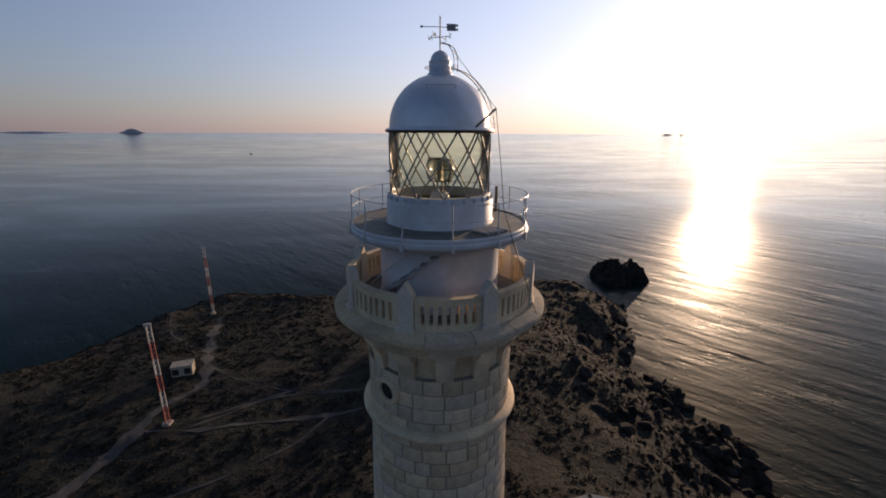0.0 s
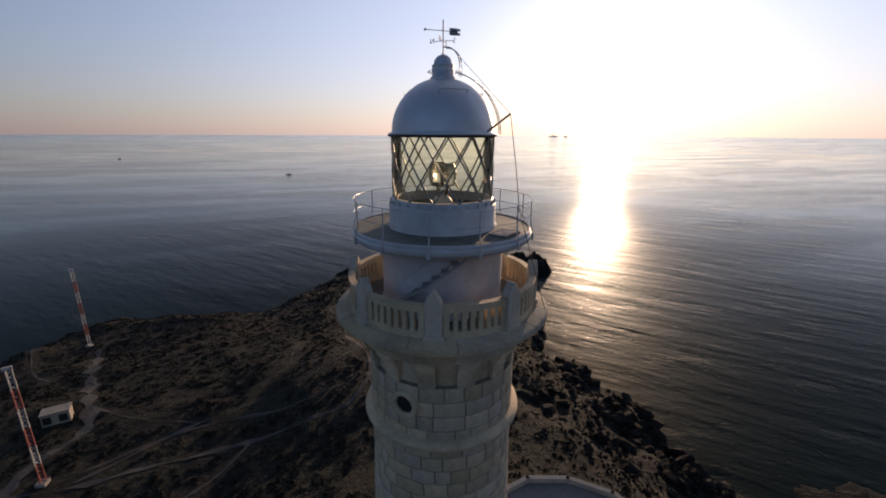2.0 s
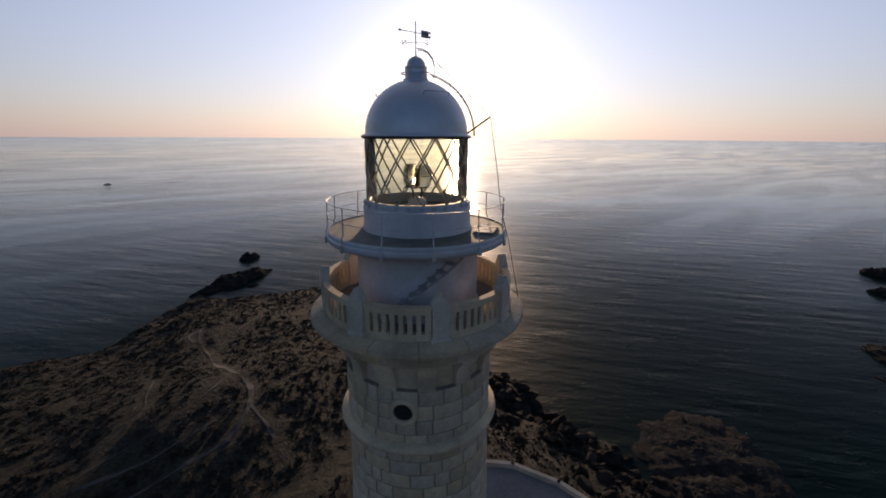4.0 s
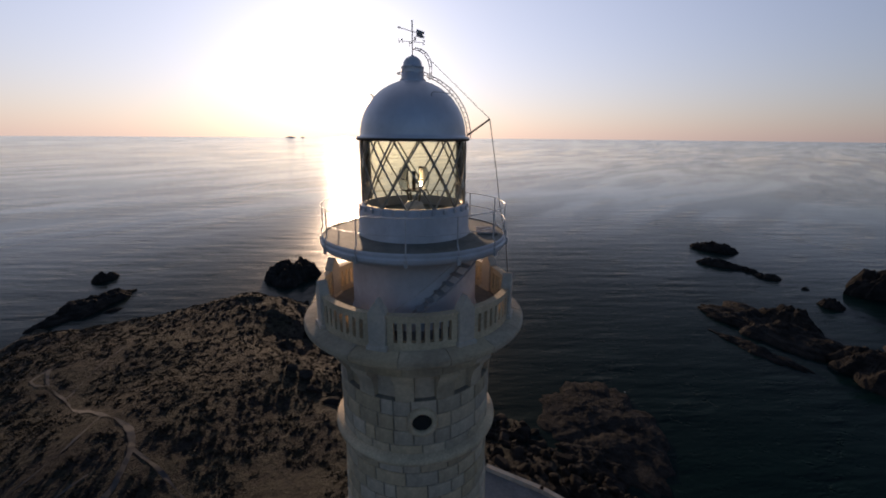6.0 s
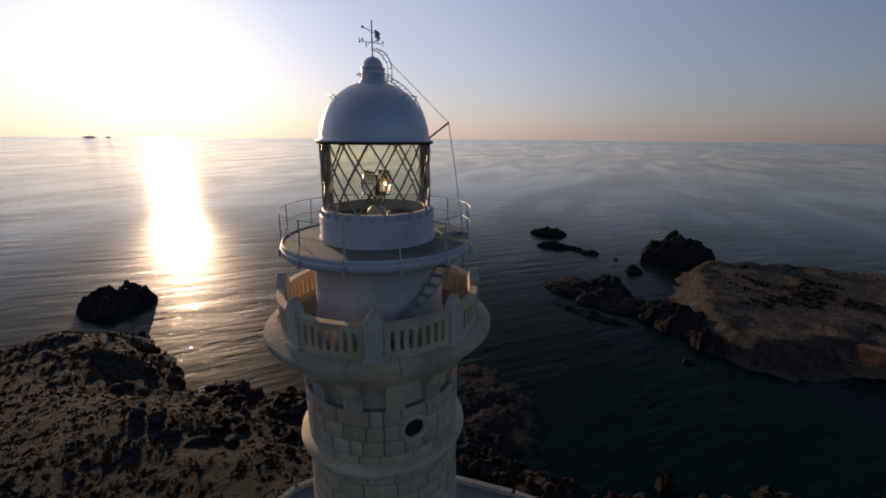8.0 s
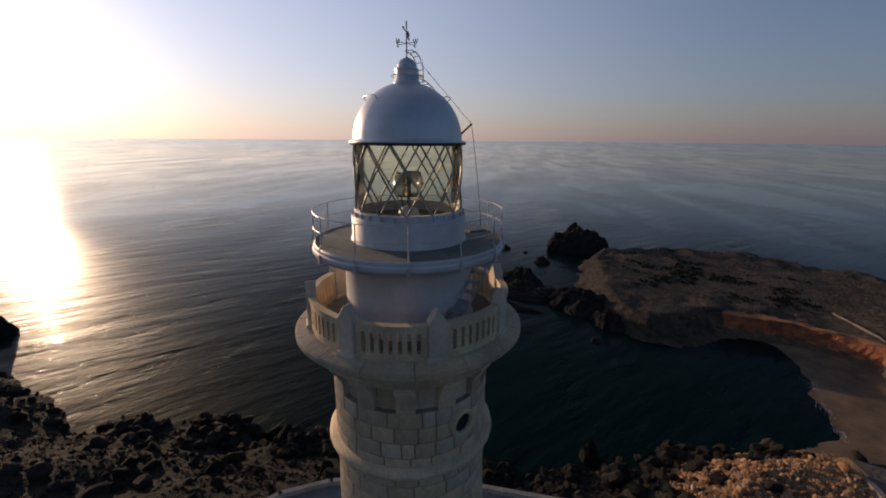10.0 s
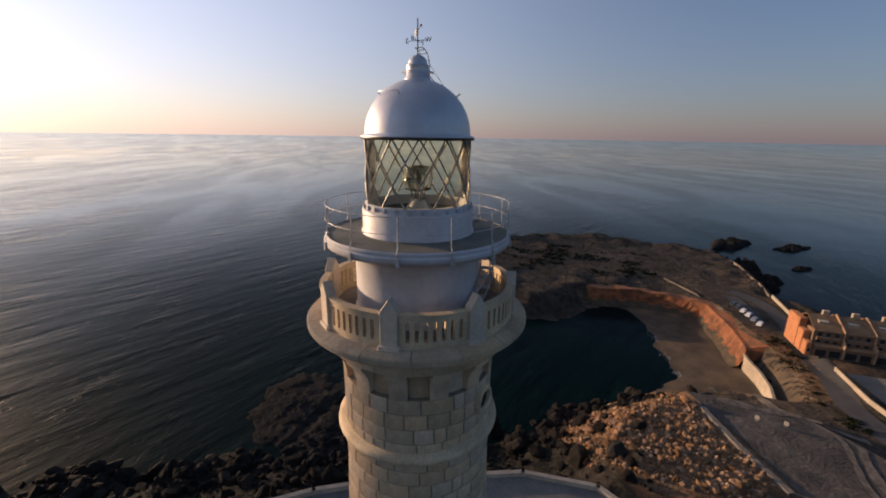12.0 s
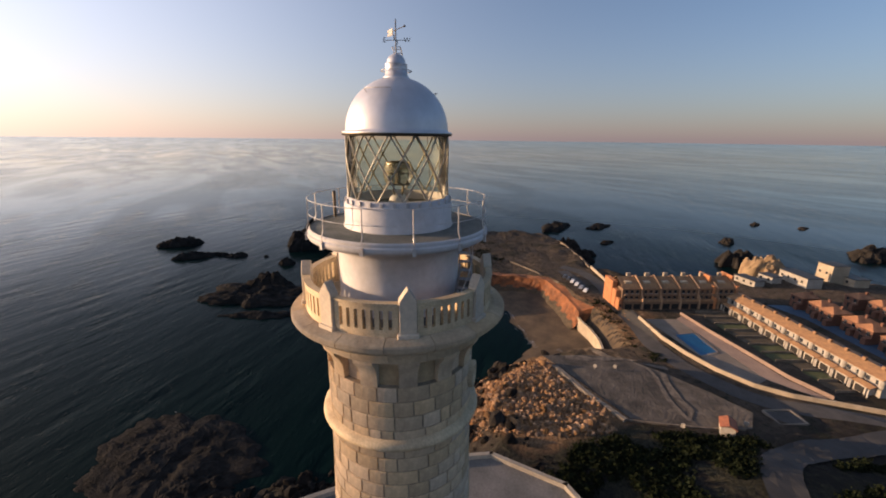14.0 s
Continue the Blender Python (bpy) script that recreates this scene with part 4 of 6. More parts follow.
ROCKS = (  # x, y, half length, half width, height, turn, label
    (107, 216, 18, 14, 11.0, 62, "dark craggy islet off the headland"),
    (100.5, 24, 24, 17, 1.8, 38, "low black reef beside the shore"),
    (84, 20, 10, 7, 2.4, 80, "wet black rocks beside the reef"),
    (213, -7, 36, 16, 5.0, 63, "long dark reef joined to the far point"),
    (226, -12, 15, 8, 8.0, 50, "dark craggy back of the reef"),
    (187, -4, 19, 4.5, 2.2, 65, "low wave-washed dark rock ledge"),
    (311, -54, 25, 18, 18, -72, "dark steep sea stack"),
    (354, 41, 15, 7, 7.0, 88, "small dark islet in open water"),
    (312, 27, 15, 6, 4.5, 92, "low dark islet in open water"),
    (309, 11, 4, 2.5, 2.6, 90, "small dark skerry awash in the sea"),
    (302, 1.5, 7, 4, 3.0, 90, "small dark skerry awash in the sea"),
    (268, -27, 6, 4.5, 4.4, 85, "small dark skerry awash in the sea"),
    (292, -16, 2.4, 1.8, 1.6, 0, "tiny dark skerry awash in the sea"),
    (15, 244, 23, 8, 5.0, 32, "low dark reef off the northern tip"),
    (29, 290, 8, 5, 4.5, 20, "small dark islet off the northern tip"),
    (22, 231, 4, 2.4, 1.5, 10, "tiny dark skerry awash in the sea"),
    (278, -270, 26, 10, 5.5, 112, "long low reef beyond the peninsula"),
    (264, -312, 18, 7, 3.4, 108, "low reef beyond the peninsula"),
    (216, -269, 8, 4, 2.6, 100, "tiny dark skerry awash in the sea"),
    (173, -364, 10, 6, 4.5, 110, "small dark islet beyond the houses"),
    (134, -304, 17, 12, 10, 102, "dark rock beside the sandy bluff"),
    (204, -470, 9, 4, 2.5, 100, "tiny dark skerry awash in the sea"),
    (172, -492, 10, 4, 2.2, 100, "tiny dark skerry awash in the sea"),
    (98, -412, 28, 14, 8, 100, "dark islet in the distance"),
    (193, -41, 19, 13, 9.5, 64, "dark rock at the foot of the cliff"),
    (172, -50, 9, 6, 6.5, 30, "dark rock at the foot of the cliff"),
    (155, -41, 3, 2, 1.6, 0, "tiny dark skerry awash in the sea"),
    (204, -219, 18, 9, 7, 42, "dark rock under the peninsula's edge"),
    (190, -208, 12, 7, 6, 30, "dark rock under the peninsula's edge"),
    (226, -232, 12, 7, 6, 42, "dark rock under the peninsula's edge"),
    (85, -27, 2.6, 2.0, 5.5, 20, "upright pale rock standing in the cove"),
    (90, -50, 5, 3.5, 3.6, 60, "low rock standing in the cove"),
    (80, -33, 5, 3.5, 3.0, 40, "low rock standing in the cove"),
    (88, -60, 4, 3, 3.2, 10, "low rock standing in the cove"),
)
for n, (x, y, rx, ry, h, turn, label) in enumerate(ROCKS):
    ob = part("sea_rock", rock_mesh(bmesh.new(), rx, ry, h, n + 2, *((40, 130) if x < 130 else (26, 80))), SEAROCK, smooth=False)
    ob.matrix_world = pose(x, y, -0.3, 0, 0, turn)
    tagged(ob, label, "rock", "rocks in the sea")
# the haze of distance is put into the islands' pale blue-grey colour
ISLAND = mat("hazed_island_rock", (0.50, 0.50, 0.54), 0.95, second=(0.42, 0.42, 0.46), scale=0.01, fine=0.05, bump=0)
for n, (x, y, rx, ry, h, label) in enumerate(((-2846, 4012, 110, 20, 40, "hazy conical island on the horizon"), (2341, 4331, 62, 14, 15, "hazy low island on the horizon"), (2455, 4268, 30, 10, 8, "hazy low island on the horizon"), (-3372, 3580, 330, 14, 10, "faint low coast on the horizon"))):
    r = math.hypot(x, y)
    bm, rows = bmesh.new(), []
    for k in range(9):
        f, ang = 1 - k / 8, np.arange(48) * 2 * math.pi / 48
        px, py = np.cos(ang) * rx * f, np.sin(ang) * ry * f
        z = h * (1 - f) ** 1.25 * (0.7 + 0.7 * fbm(px / 40 + n * 5, py / 40, n + 40, 3)) - (2.0 if k == 0 else 0.0)
        rows.append([bm.verts.new(v) for v in zip(px.tolist(), py.tolist(), z.tolist())])
    for lo, hi in zip(rows, rows[1:]):
        for k in range(48):
            bm.faces.new((lo[k], lo[(k + 1) % 48], hi[(k + 1) % 48], hi[k]))
    ob = part("far_island", bm, ISLAND, smooth=True)
    ob.matrix_world = pose(x, y, 57.0 * max(0.0, (r - 2200) / 2750) ** 2, 0, 0, math.degrees(math.atan2(y, x)) + 90)
    tagged(ob, label, "island", "islands on the horizon")
# the sandy bluff beyond the houses
BLUFF = mat("sandy_bluff", (0.34, 0.24, 0.13), 0.95, second=(0.22, 0.14, 0.08), scale=0.1, fine=1.2, bump=0.5)
ob = part("sandy_bluff", rock_mesh(bmesh.new(), 17, 12, 16, 77, sharp=0.5), BLUFF, smooth=True)
ob.matrix_world = pose(106.9, -281.4, 2.0, 0, 0, 122)
tagged(ob, "rounded sandy bluff above dark rocks", "bluff")


# ---- boulders, rubble and scrub, too many to count ----
def lumps(count):
    """Templates of broken stones as vertex and face arrays."""
    out = []
    for k in range(count):
        bm = bmesh.new()
        bmesh.ops.create_icosphere(bm, subdivisions=2, radius=1.0)
        v = np.array([p.co[:] for p in bm.verts])
        bmf = np.array([[q.index for q in f.verts] for f in bm.faces])
        rng = np.random.RandomState(k + 3)
        for _ in range(13):  # broken facets
            d = rng.normal(size=3)
            d /= np.linalg.norm(d)
            cut = rng.uniform(0.46, 0.74)
            over = np.maximum(v @ d - cut, 0)
            v = v - over[:, None] * d
        v = v + rng.normal(size=v.shape) * 0.035
        out.append((v, bmf))
        bm.free()
    return out


STONES = lumps(8)


def scatter_stones(name, spots, sizes, material, label, seed):
    rng = np.random.RandomState(seed)
    verts, faces, base = [], [], 0
    for (x, y), s in zip(spots, sizes):
        v, f = STONES[rng.randint(len(STONES))]
        q = np.linalg.qr(rng.normal(size=(3, 3)))[0]
        w = (v * rng.uniform(0.6, 1.15, 3)) @ q * s
        verts.append(w + np.array([x, y, 0]))
        faces.append(f + base)
        base += len(v)
    zs = land_height(np.array([p[0] for p in spots]), np.array([p[1] for p in spots]))
    for w, z, s in zip(verts, zs, sizes):
        w[:, 2] += max(z, -0.6) + 0.12 * s
    me = bpy.data.meshes.new(name)
    me.from_pydata(np.concatenate(verts).tolist(), [], np.concatenate(faces).tolist())
    me.materials.append(material)
    return tagged(new(name, me), label, "rocks", kind="stuff")


rng = np.random.RandomState(11)
px, py = rng.uniform(20, 125, 30000), rng.uniform(-105, 185, 30000)
d = segment_distance(px, py, COAST) * np.where(inside(px, py, COAST), 1, -1)
chance = np.exp(-((d - 3) / 7.0) ** 2) * np.where(py < 105, 1.0, 0.25) + 0.10 * ((d > 0) & (d < 40) & (py > -60) & (py < 100))
pick = (rng.uniform(size=30000) < chance * 0.55) & (d > -2.5) & ~((px > 90) & (py < -80))
spots = np.stack([px[pick], py[pick]], 1)[:2600]
scatter_stones("shore_boulders", spots, 0.4 + 2.9 * rng.uniform(size=len(spots)) ** 3.6, BOULDER, "grey-brown boulders piled along the shore", 5)
px, py = rng.uniform(22, 92, 9000), rng.uniform(-48, 190, 9000)
d = segment_distance(px, py, COAST) * np.where(inside(px, py, COAST), 1, -1)
pick = (d > 0) & (d < 46) & (fbm(px / 7, py / 7, 83, 3) > 0.42) & ~inside(px, py, PLATFORM)
spots = np.stack([px[pick], py[pick]], 1)[:3600]
scatter_stones("slope_stones", spots, 0.12 + 0.75 * rng.uniform(size=len(spots)) ** 3, BOULDER, "small loose stones strewn over the eastern slope", 15)
px, py = rng.uniform(40, 98, 24000), rng.uniform(-86, -40, 24000)
slope = inside(px, py, ((92.9, -82.8), (78.7, -77.3), (62.7, -74.9), (45.6, -75), (40.4, -68.6), (42.1, -58.6), (48.7, -48.3), (57.5, -41), (75.5, -41.4), (92, -54.8), (94.5, -68.7)))
spots = np.stack([px[slope], py[slope]], 1)[:6500]
scatter_stones("rubble_slope", spots, 0.12 + np.where(np.arange(len(spots)) % 45 == 0, 1.5, 1.0) * rng.uniform(size=len(spots)) ** np.where(np.arange(len(spots)) % 45 == 0, 0.9, 5.0), RUBBLE, "sunlit ochre rubble and broken blocks on the slope", 6)

LEAF = mat("scrub_leaves", (0.038, 0.036, 0.029), 0.9, second=(0.027, 0.025, 0.020), scale=0.06, fine=3, bump=0, third=(0.048, 0.042, 0.031), island=0.35, ior=1.08)
BUSH = mat("dark_bush_leaves", (0.02, 0.026, 0.013), 0.9, second=(0.010, 0.014, 0.007), scale=0.3, fine=3, bump=0, island=0.4, ior=1.08)


def foliage(name, spots, radii, leaves, leaf, material, label, seed, tall=0.6):
    """Many small leaves in loose, uneven clumps that stand on the ground."""
    rng = np.random.RandomState(seed)
    n = len(spots)
    base = np.stack([spots[:, 0], spots[:, 1], land_height(spots[:, 0], spots[:, 1])], 1)
    dirs = rng.normal(size=(n, leaves, 3))
    dirs /= np.linalg.norm(dirs, axis=2, keepdims=True)
    dirs[..., 2] = np.abs(dirs[..., 2])
    reach = radii[:, None, None] * rng.uniform(0.45, 1.05, (n, leaves, 1)) * (0.6 + 0.8 * rng.uniform(size=(n, 1, 1)))
    centre = base[:, None, :] + dirs * reach * np.array([1, 1, tall]) - np.array([0, 0, 0.05])
    a = rng.normal(size=(n, leaves, 3))
    a /= np.linalg.norm(a, axis=2, keepdims=True)
    b = np.cross(a, dirs + 0.3 * rng.normal(size=(n, leaves, 3)))
    b /= np.linalg.norm(b, axis=2, keepdims=True) + 1e-6
    size = leaf * radii[:, None, None] * rng.uniform(0.6, 1.3, (n, leaves, 1))
    corners = np.stack([centre - a * size, centre - b * size * 0.6, centre + a * size, centre + b * size * 0.6], 2).reshape(-1, 3)
    faces = np.arange(len(corners)).reshape(-1, 4)
    me = bpy.data.meshes.new(name)
    me.from_pydata(corners.tolist(), [], faces.tolist())
    me.materials.append(material)
    return tagged(new(name, me), label, "scrub", kind="stuff")


px, py = rng.uniform(-180, 90, 52000), rng.uniform(18, 215, 52000)
d = segment_distance(px, py, COAST) * np.where(inside(px, py, COAST), 1, -1)
TRACKS = (((-70, 30), (-67, 48), (-65, 61), (-65, 70), (-61, 80), (-66, 92), (-72, 104), (-88, 140)), ((-64, 62), (-52, 63), (-44, 65), (-33, 66), (-21, 67), (-12, 69), (-5, 71), (-2, 75), (1, 81), (2, 88), (1, 94), (-1, 101), (-4, 114), (-5, 126), (-7, 138), (-6, 150)),
          ((-1, 99), (-6, 92), (-12, 87), (-20, 83), (-28, 80), (-37, 77), (-46, 72), (-58, 64)), ((-19, 115), (-20, 104), (-20, 96), (-24, 90), (-27, 85)), ((1, 80), (3, 70), (4, 60)), ((-57, 62), (-48, 69), (-42, 74), (-32, 76), (-18, 75), (-6, 79)),
          ((-6, 150), (-10, 146), (-9, 140), (-7, 138)), ((-24, 67), (-30, 58), (-40, 50), (-50, 45)), ((-5, 126), (4, 140), (14, 152)), ((-37, 77), (-52, 82), (-66, 92)), ((-86, 112), (-100, 128), (-112, 150)))
clear = np.min([segment_distance(px, py, t, False) for t in TRACKS], 0)
patchy = fbm(px / 16, py / 16, 51, 3)
pick = (d > 6) & (clear > 2.0) & (patchy > 0.31) & ~inside(px, py, PLATFORM) & ((px < 28) | (rng.uniform(size=len(px)) < 0.55))
spots = np.stack([px[pick], py[pick]], 1)[:27000]
foliage("scrub", spots, 0.3 + 1.0 * rng.uniform(size=len(spots)) ** 3, 16, 0.30, LEAF, "low dark dry scrub on the headland", 7, 0.2)
px, py = rng.uniform(-40, 75, 16000), rng.uniform(-140, -36, 16000)
zone = inside(px, py, ((35.5, -42.8), (38.9, -54.7), (38.4, -68.7), (32.3, -64.9), (28.6, -75), (24.9, -83.2), (17.3, -93.5), (9.9, -111.7), (5, -115.9), (11.5, -99.7), (19.1, -87.4), (18.5, -71.4), (6.3, -65.8), (-17.8, -64.7), (-28.2, -51), (0, -38))) & ~inside(px, py, PLATFORM)
zone |= inside(px, py, ((38.1, -60.7), (33.5, -70.9), (35.8, -78.8), (31, -85), (23.4, -98.2), (16.1, -117.5), (8.3, -121.8), (15.5, -99.5), (15, -85.5), (20.3, -65.3), (28, -57.1)))
zone |= inside(px, py, ((-1.1, -82.1), (6.9, -83.8), (5.4, -97.9), (-10.4, -104.4), (-26.6, -97), (-21.1, -84.8)))
zone &= (fbm(px / 9, py / 9, 61, 3) > 0.34) & (segment_distance(px, py, ACCESS, False) > 4.6)
spots = np.stack([px[zone], py[zone]], 1)[:3000]
foliage("bushes", spots, 0.7 + 1.3 * rng.uniform(size=len(spots)) ** 2, 34, 0.24, BUSH, "dark green bushes below the lighthouse platform", 8, 0.8)
px, py = rng.uniform(60, 300, 16000), rng.uniform(-225, -50, 16000)
zone = inside(px, py, ((113, -140.1), (109.1, -143.3), (98.9, -137.6), (88.6, -129), (92.3, -122.9), (101.5, -127.5))) | inside(px, py, ((66.1, -115.8), (52, -113.3), (40, -112.7), (40, -114.7), (52.1, -115.3), (64.2, -118.8)))
zone |= (inside(px, py, ((193.4, -93.3), (254.7, -131.2), (231, -167), (185.1, -143.6))) & (fbm(px / 14, py / 14, 71, 3) > 0.5))
zone |= inside(px, py, ((48.7, -111.5), (43.2, -115), (39.3, -113), (38.5, -107.5), (43.1, -107))) & (fbm(px / 4, py / 4, 72, 3) > 0.42)
zone |= inside(px, py, ((74, -117), (70, -119.5), (62, -116.5), (53, -113.5), (57.5, -112), (66, -113))) & (fbm(px / 4, py / 4, 74, 3) > 0.42)
zone |= inside(px, py, ((105.7, -133.4), (97.6, -129.7), (87.3, -123), (79.2, -117.8), (75.1, -116.4), (74.2, -119.5), (84.5, -128.1), (96.9, -137.7))) & (fbm(px / 5, py / 5, 75, 3) > 0.5)
zone |= inside(px, py, ((207.3, -62.8), (288.1, -85), (294.7, -129.8), (244.4, -121.5), (193.2, -88.3))) & (fbm(px / 11, py / 11, 73, 3) > 0.56)
spots = np.stack([px[zone], py[zone]], 1)[:2800]
foliage("roadside_scrub", spots, 0.6 + 0.9 * rng.uniform(size=len(spots)) ** 2, 24, 0.26, BUSH, "patches of dark scrub beside the road", 9, 0.6)


TUFT = mat("dry_grass_tufts", (0.078, 0.061, 0.042), 0.95, second=(0.037, 0.03, 0.022), scale=0.08, fine=3, bump=0, island=0.3, ior=1.08)
px, py = rng.uniform(150, 305, 14000), rng.uniform(-235, -44, 14000)
d = segment_distance(px, py, COAST) * np.where(inside(px, py, COAST), 1, -1)
pick = (d > 4) & ~inside(px, py, BEACH) & (segment_distance(px, py, ROAD, False) > 12) & (fbm(px / 10, py / 10, 77, 3) > 0.40)
spots = np.stack([px[pick], py[pick]], 1)[:6500]
foliage("grass_tufts", spots, 0.22 + 0.5 * rng.uniform(size=len(spots)) ** 3, 12, 0.34, TUFT, "dry grass tufts and stones on the peninsula", 19, 0.7)


# ---- tracks, road, beach ----
def smooth_line(pts, step=1.6):
    pts = [Vector(p).to_3d() for p in pts]
    out = []
    for i in range(len(pts) - 1):
        p0, p1, p2, p3 = pts[max(i - 1, 0)], pts[i], pts[i + 1], pts[min(i + 2, len(pts) - 1)]
        n = max(2, int((p2 - p1).length / step))
        for k in range(n):
            t = k / n
            out.append(0.5 * (2 * p1 + (p2 - p0) * t + (2 * p0 - 5 * p1 + 4 * p2 - p3) * t * t + (3 * p1 - p0 - 3 * p2 + p3) * t**3))
    return out + [pts[-1]]


def ribbon(name, pts, width, material, label, lift=0.14, ragged=0.0, category="track", across=5):
    line = smooth_line(pts)
    xy = np.array([p[:2] for p in line])
    t = np.gradient(xy, axis=0)
    t /= np.linalg.norm(t, axis=1, keepdims=True)
    side = np.stack([-t[:, 1], t[:, 0]], 1)
    w = width / 2 * np.maximum(0.12, 1 + ragged * (fbm(xy[:, 0] / 4, xy[:, 1] / 4, 91, 2) - 0.5) * 2)
    cols = [xy + side * (w * (2 * k / (across - 1) - 1))[:, None] for k in range(across)]
    bm = bmesh.new()
    rows = []
    for c in cols:
        z = land_height(c[:, 0], c[:, 1]) + lift
        rows.append([bm.verts.new((x, y, h)) for (x, y), h in zip(c.tolist(), z.tolist())])
    for a, b in zip(rows, rows[1:]):
        for i in range(len(a) - 1):
            bm.faces.new((a[i], a[i + 1], b[i + 1], b[i]))
    bmesh.ops.recalc_face_normals(bm, faces=bm.faces)
    ob = part(name, bm, material)
    return tagged(ob, label, category, kind="structure")


for n, t in enumerate(TRACKS):
    ribbon("dirt_track", t, (2.2, 0.8, 0.45, 0.35, 0.6, 0.5, 0.65, 0.4, 0.35, 0.35, 0.4)[n], DIRT, "pale trodden dirt track through the scrub", 0.10, 1.7)
PALEPATH = mat("pale_path", (0.19, 0.155, 0.122), 0.95, second=(0.09, 0.074, 0.06), scale=0.5, fine=2, bump=0.3)
for pts, width in ((((72.6, -84.3), (67.2, -90.8), (64, -98), (60.5, -104), (55.8, -110.7)), 2.2), (((52.8, -103.6), (48.6, -99.5), (42.3, -95.1), (37.9, -93.5), (35.6, -88.9)), 1.6), (((98, -106), (88, -106), (78, -104), (70, -103), (63, -106)), 2.0)):
    ribbon("lot_path", pts, width, PALEPATH, "pale trodden path beside the bare lot", 0.24, 1.2)
ribbon("lot_path", ((63.5, -99.3), (55.6, -101.1), (48.4, -96.4), (43.3, -92.5), (37.2, -89.8), (33.1, -88.9)), 1.2, PALEPATH, "pale trodden path across the bare lot", 0.2, 0.6)
ribbon("road", ROAD, 6.4, ASPHALT, "grey asphalt road between the cove and the houses", 0.12, 0, "road", 7)
ribbon("turning_area", ((153.7, -160.7), (139.5, -155.2), (125.2, -147.7)), 6.0, ASPHALT, "asphalt parking bay at the end of the road", 0.10, 0, "road", 5)
# darker copy of the asphalt: the road's shade is put into its colour
ribbon("access_road", ACCESS, 6.6, mat("shade_toned_asphalt", (0.042, 0.041, 0.042), 0.9, second=(0.026, 0.026, 0.027), scale=0.2, fine=4, bump=0.2), "shaded asphalt access road below the tower", 0.30, 0, "road", 7)
bm = bmesh.new()
cells = [(x, y) for x in np.arange(74, 176, 2.0) for y in np.arange(-154, -86, 2.0)]
cx, cy = np.array([c[0] for c in cells]), np.array([c[1] for c in cells])
ok = inside(cx + 1, cy + 1, BEACH)
seen_v = {}
for (x, y), k in zip(cells, ok):
    if k:
        quad = []
        for dx, dy in ((0, 0), (2, 0), (2, 2), (0, 2)):
            key = (float(x + dx), float(y + dy))
            if key not in seen_v:
                seen_v[key] = bm.verts.new((*key, ground_z(*key) + 0.10))
            quad.append(seen_v[key])
        bm.faces.new(quad)
tagged(part("beach", bm, SAND, smooth=True), "brown sand beach at the head of the cove", "beach", kind="structure")


def wall_line(name, pts, height, thick, material, label, sink=0.6, top=None):
    bm = bmesh.new()
    line = [Vector(p).to_3d() for p in pts]
    for i, p in enumerate(line):
        a, b = line[max(i - 1, 0)], line[min(i + 1, len(line) - 1)]
        d = (b - a).normalized()
        s = Vector((-d.y, d.x, 0)) * thick / 2
        z = ground_z(p.x, p.y)
        for q, h in ((p - s, z - sink), (p + s, z - sink), (p + s, top or z + height), (p - s, top or z + height)):
            bm.verts.new((q.x, q.y, h))
    bm.verts.ensure_lookup_table()
    for i in range(len(line) - 1):
        for k in range(4):
            a, b = 4 * i + k, 4 * i + (k + 1) % 4
            bm.faces.new((bm.verts[a], bm.verts[b], bm.verts[b + 4], bm.verts[a + 4]))
    bm.faces.new(bm.verts[0:4])
    bm.faces.new(bm.verts[-4:])
    bmesh.ops.recalc_face_normals(bm, faces=bm.faces)
    return tagged(part(name, bm, material), label, "wall", kind="structure")


CREAM = mat("cream_render", (0.48, 0.39, 0.285), 0.85, second=(0.36, 0.29, 0.205), scale=0.3, fine=4, bump=0.15)
LOTGREY = mat("grey_concrete", (0.25, 0.215, 0.175), 0.9, second=(0.16, 0.135, 0.11), scale=0.3, fine=3, bump=0.3)
LOTWALL = mat("rough_stone_wall", (0.24, 0.19, 0.14), 0.95, second=(0.14, 0.11, 0.08), scale=0.5, fine=4, bump=0.5)
wall_line("road_wall", ((85.8, -136.6), (70.5, -129.1), (59.4, -126), (48.4, -123.9), (38.4, -124.7), (30.5, -129), (23.7, -135.3), (13.1, -144.6)), 1.3, 0.4, CREAM, "long cream-rendered wall beside the road")
wall_line("beach_wall", ((108.2, -127), (103.9, -124.8), (96.3, -122.2), (88.2, -118), (81.5, -112.9)), 3, 0.8, CREAM, "cream retaining wall behind the beach", 4.0, 6.8)
wall_line("lot_wall", ((78.7, -76.8), (68.7, -77.1), (54.7, -75.6), (42.6, -75.1)), 0.7, 1.2, LOTGREY, "broad pale concrete wall at the top of the rubble slope")
wall_line("cliff_path_wall", ((184, -147), (172, -147.5), (158, -146), (148, -145), (139, -144)), 0.7, 0.5, LOTWALL, "low stone wall along the cliff top path")
wall_line("shore_wall", ((238, -228), (214, -215), (196, -203), (178, -194), (165, -187), (152, -180)), 0.8, 0.6, LOTWALL, "low stone wall along the peninsula's shore")
wall_line("road_end_wall", ((150, -179), (140, -173.5), (132, -169), (126, -165)), 1.5, 0.6, CREAM, "sunlit cream wall beside the turning bay")
wall_line("lower_lot_wall", ((42.7, -75.6), (36.9, -82.8), (31.2, -91), (27.4, -98.1)), 0.5, 0.4, LOTWALL, "low wall at the edge of the bare lot")
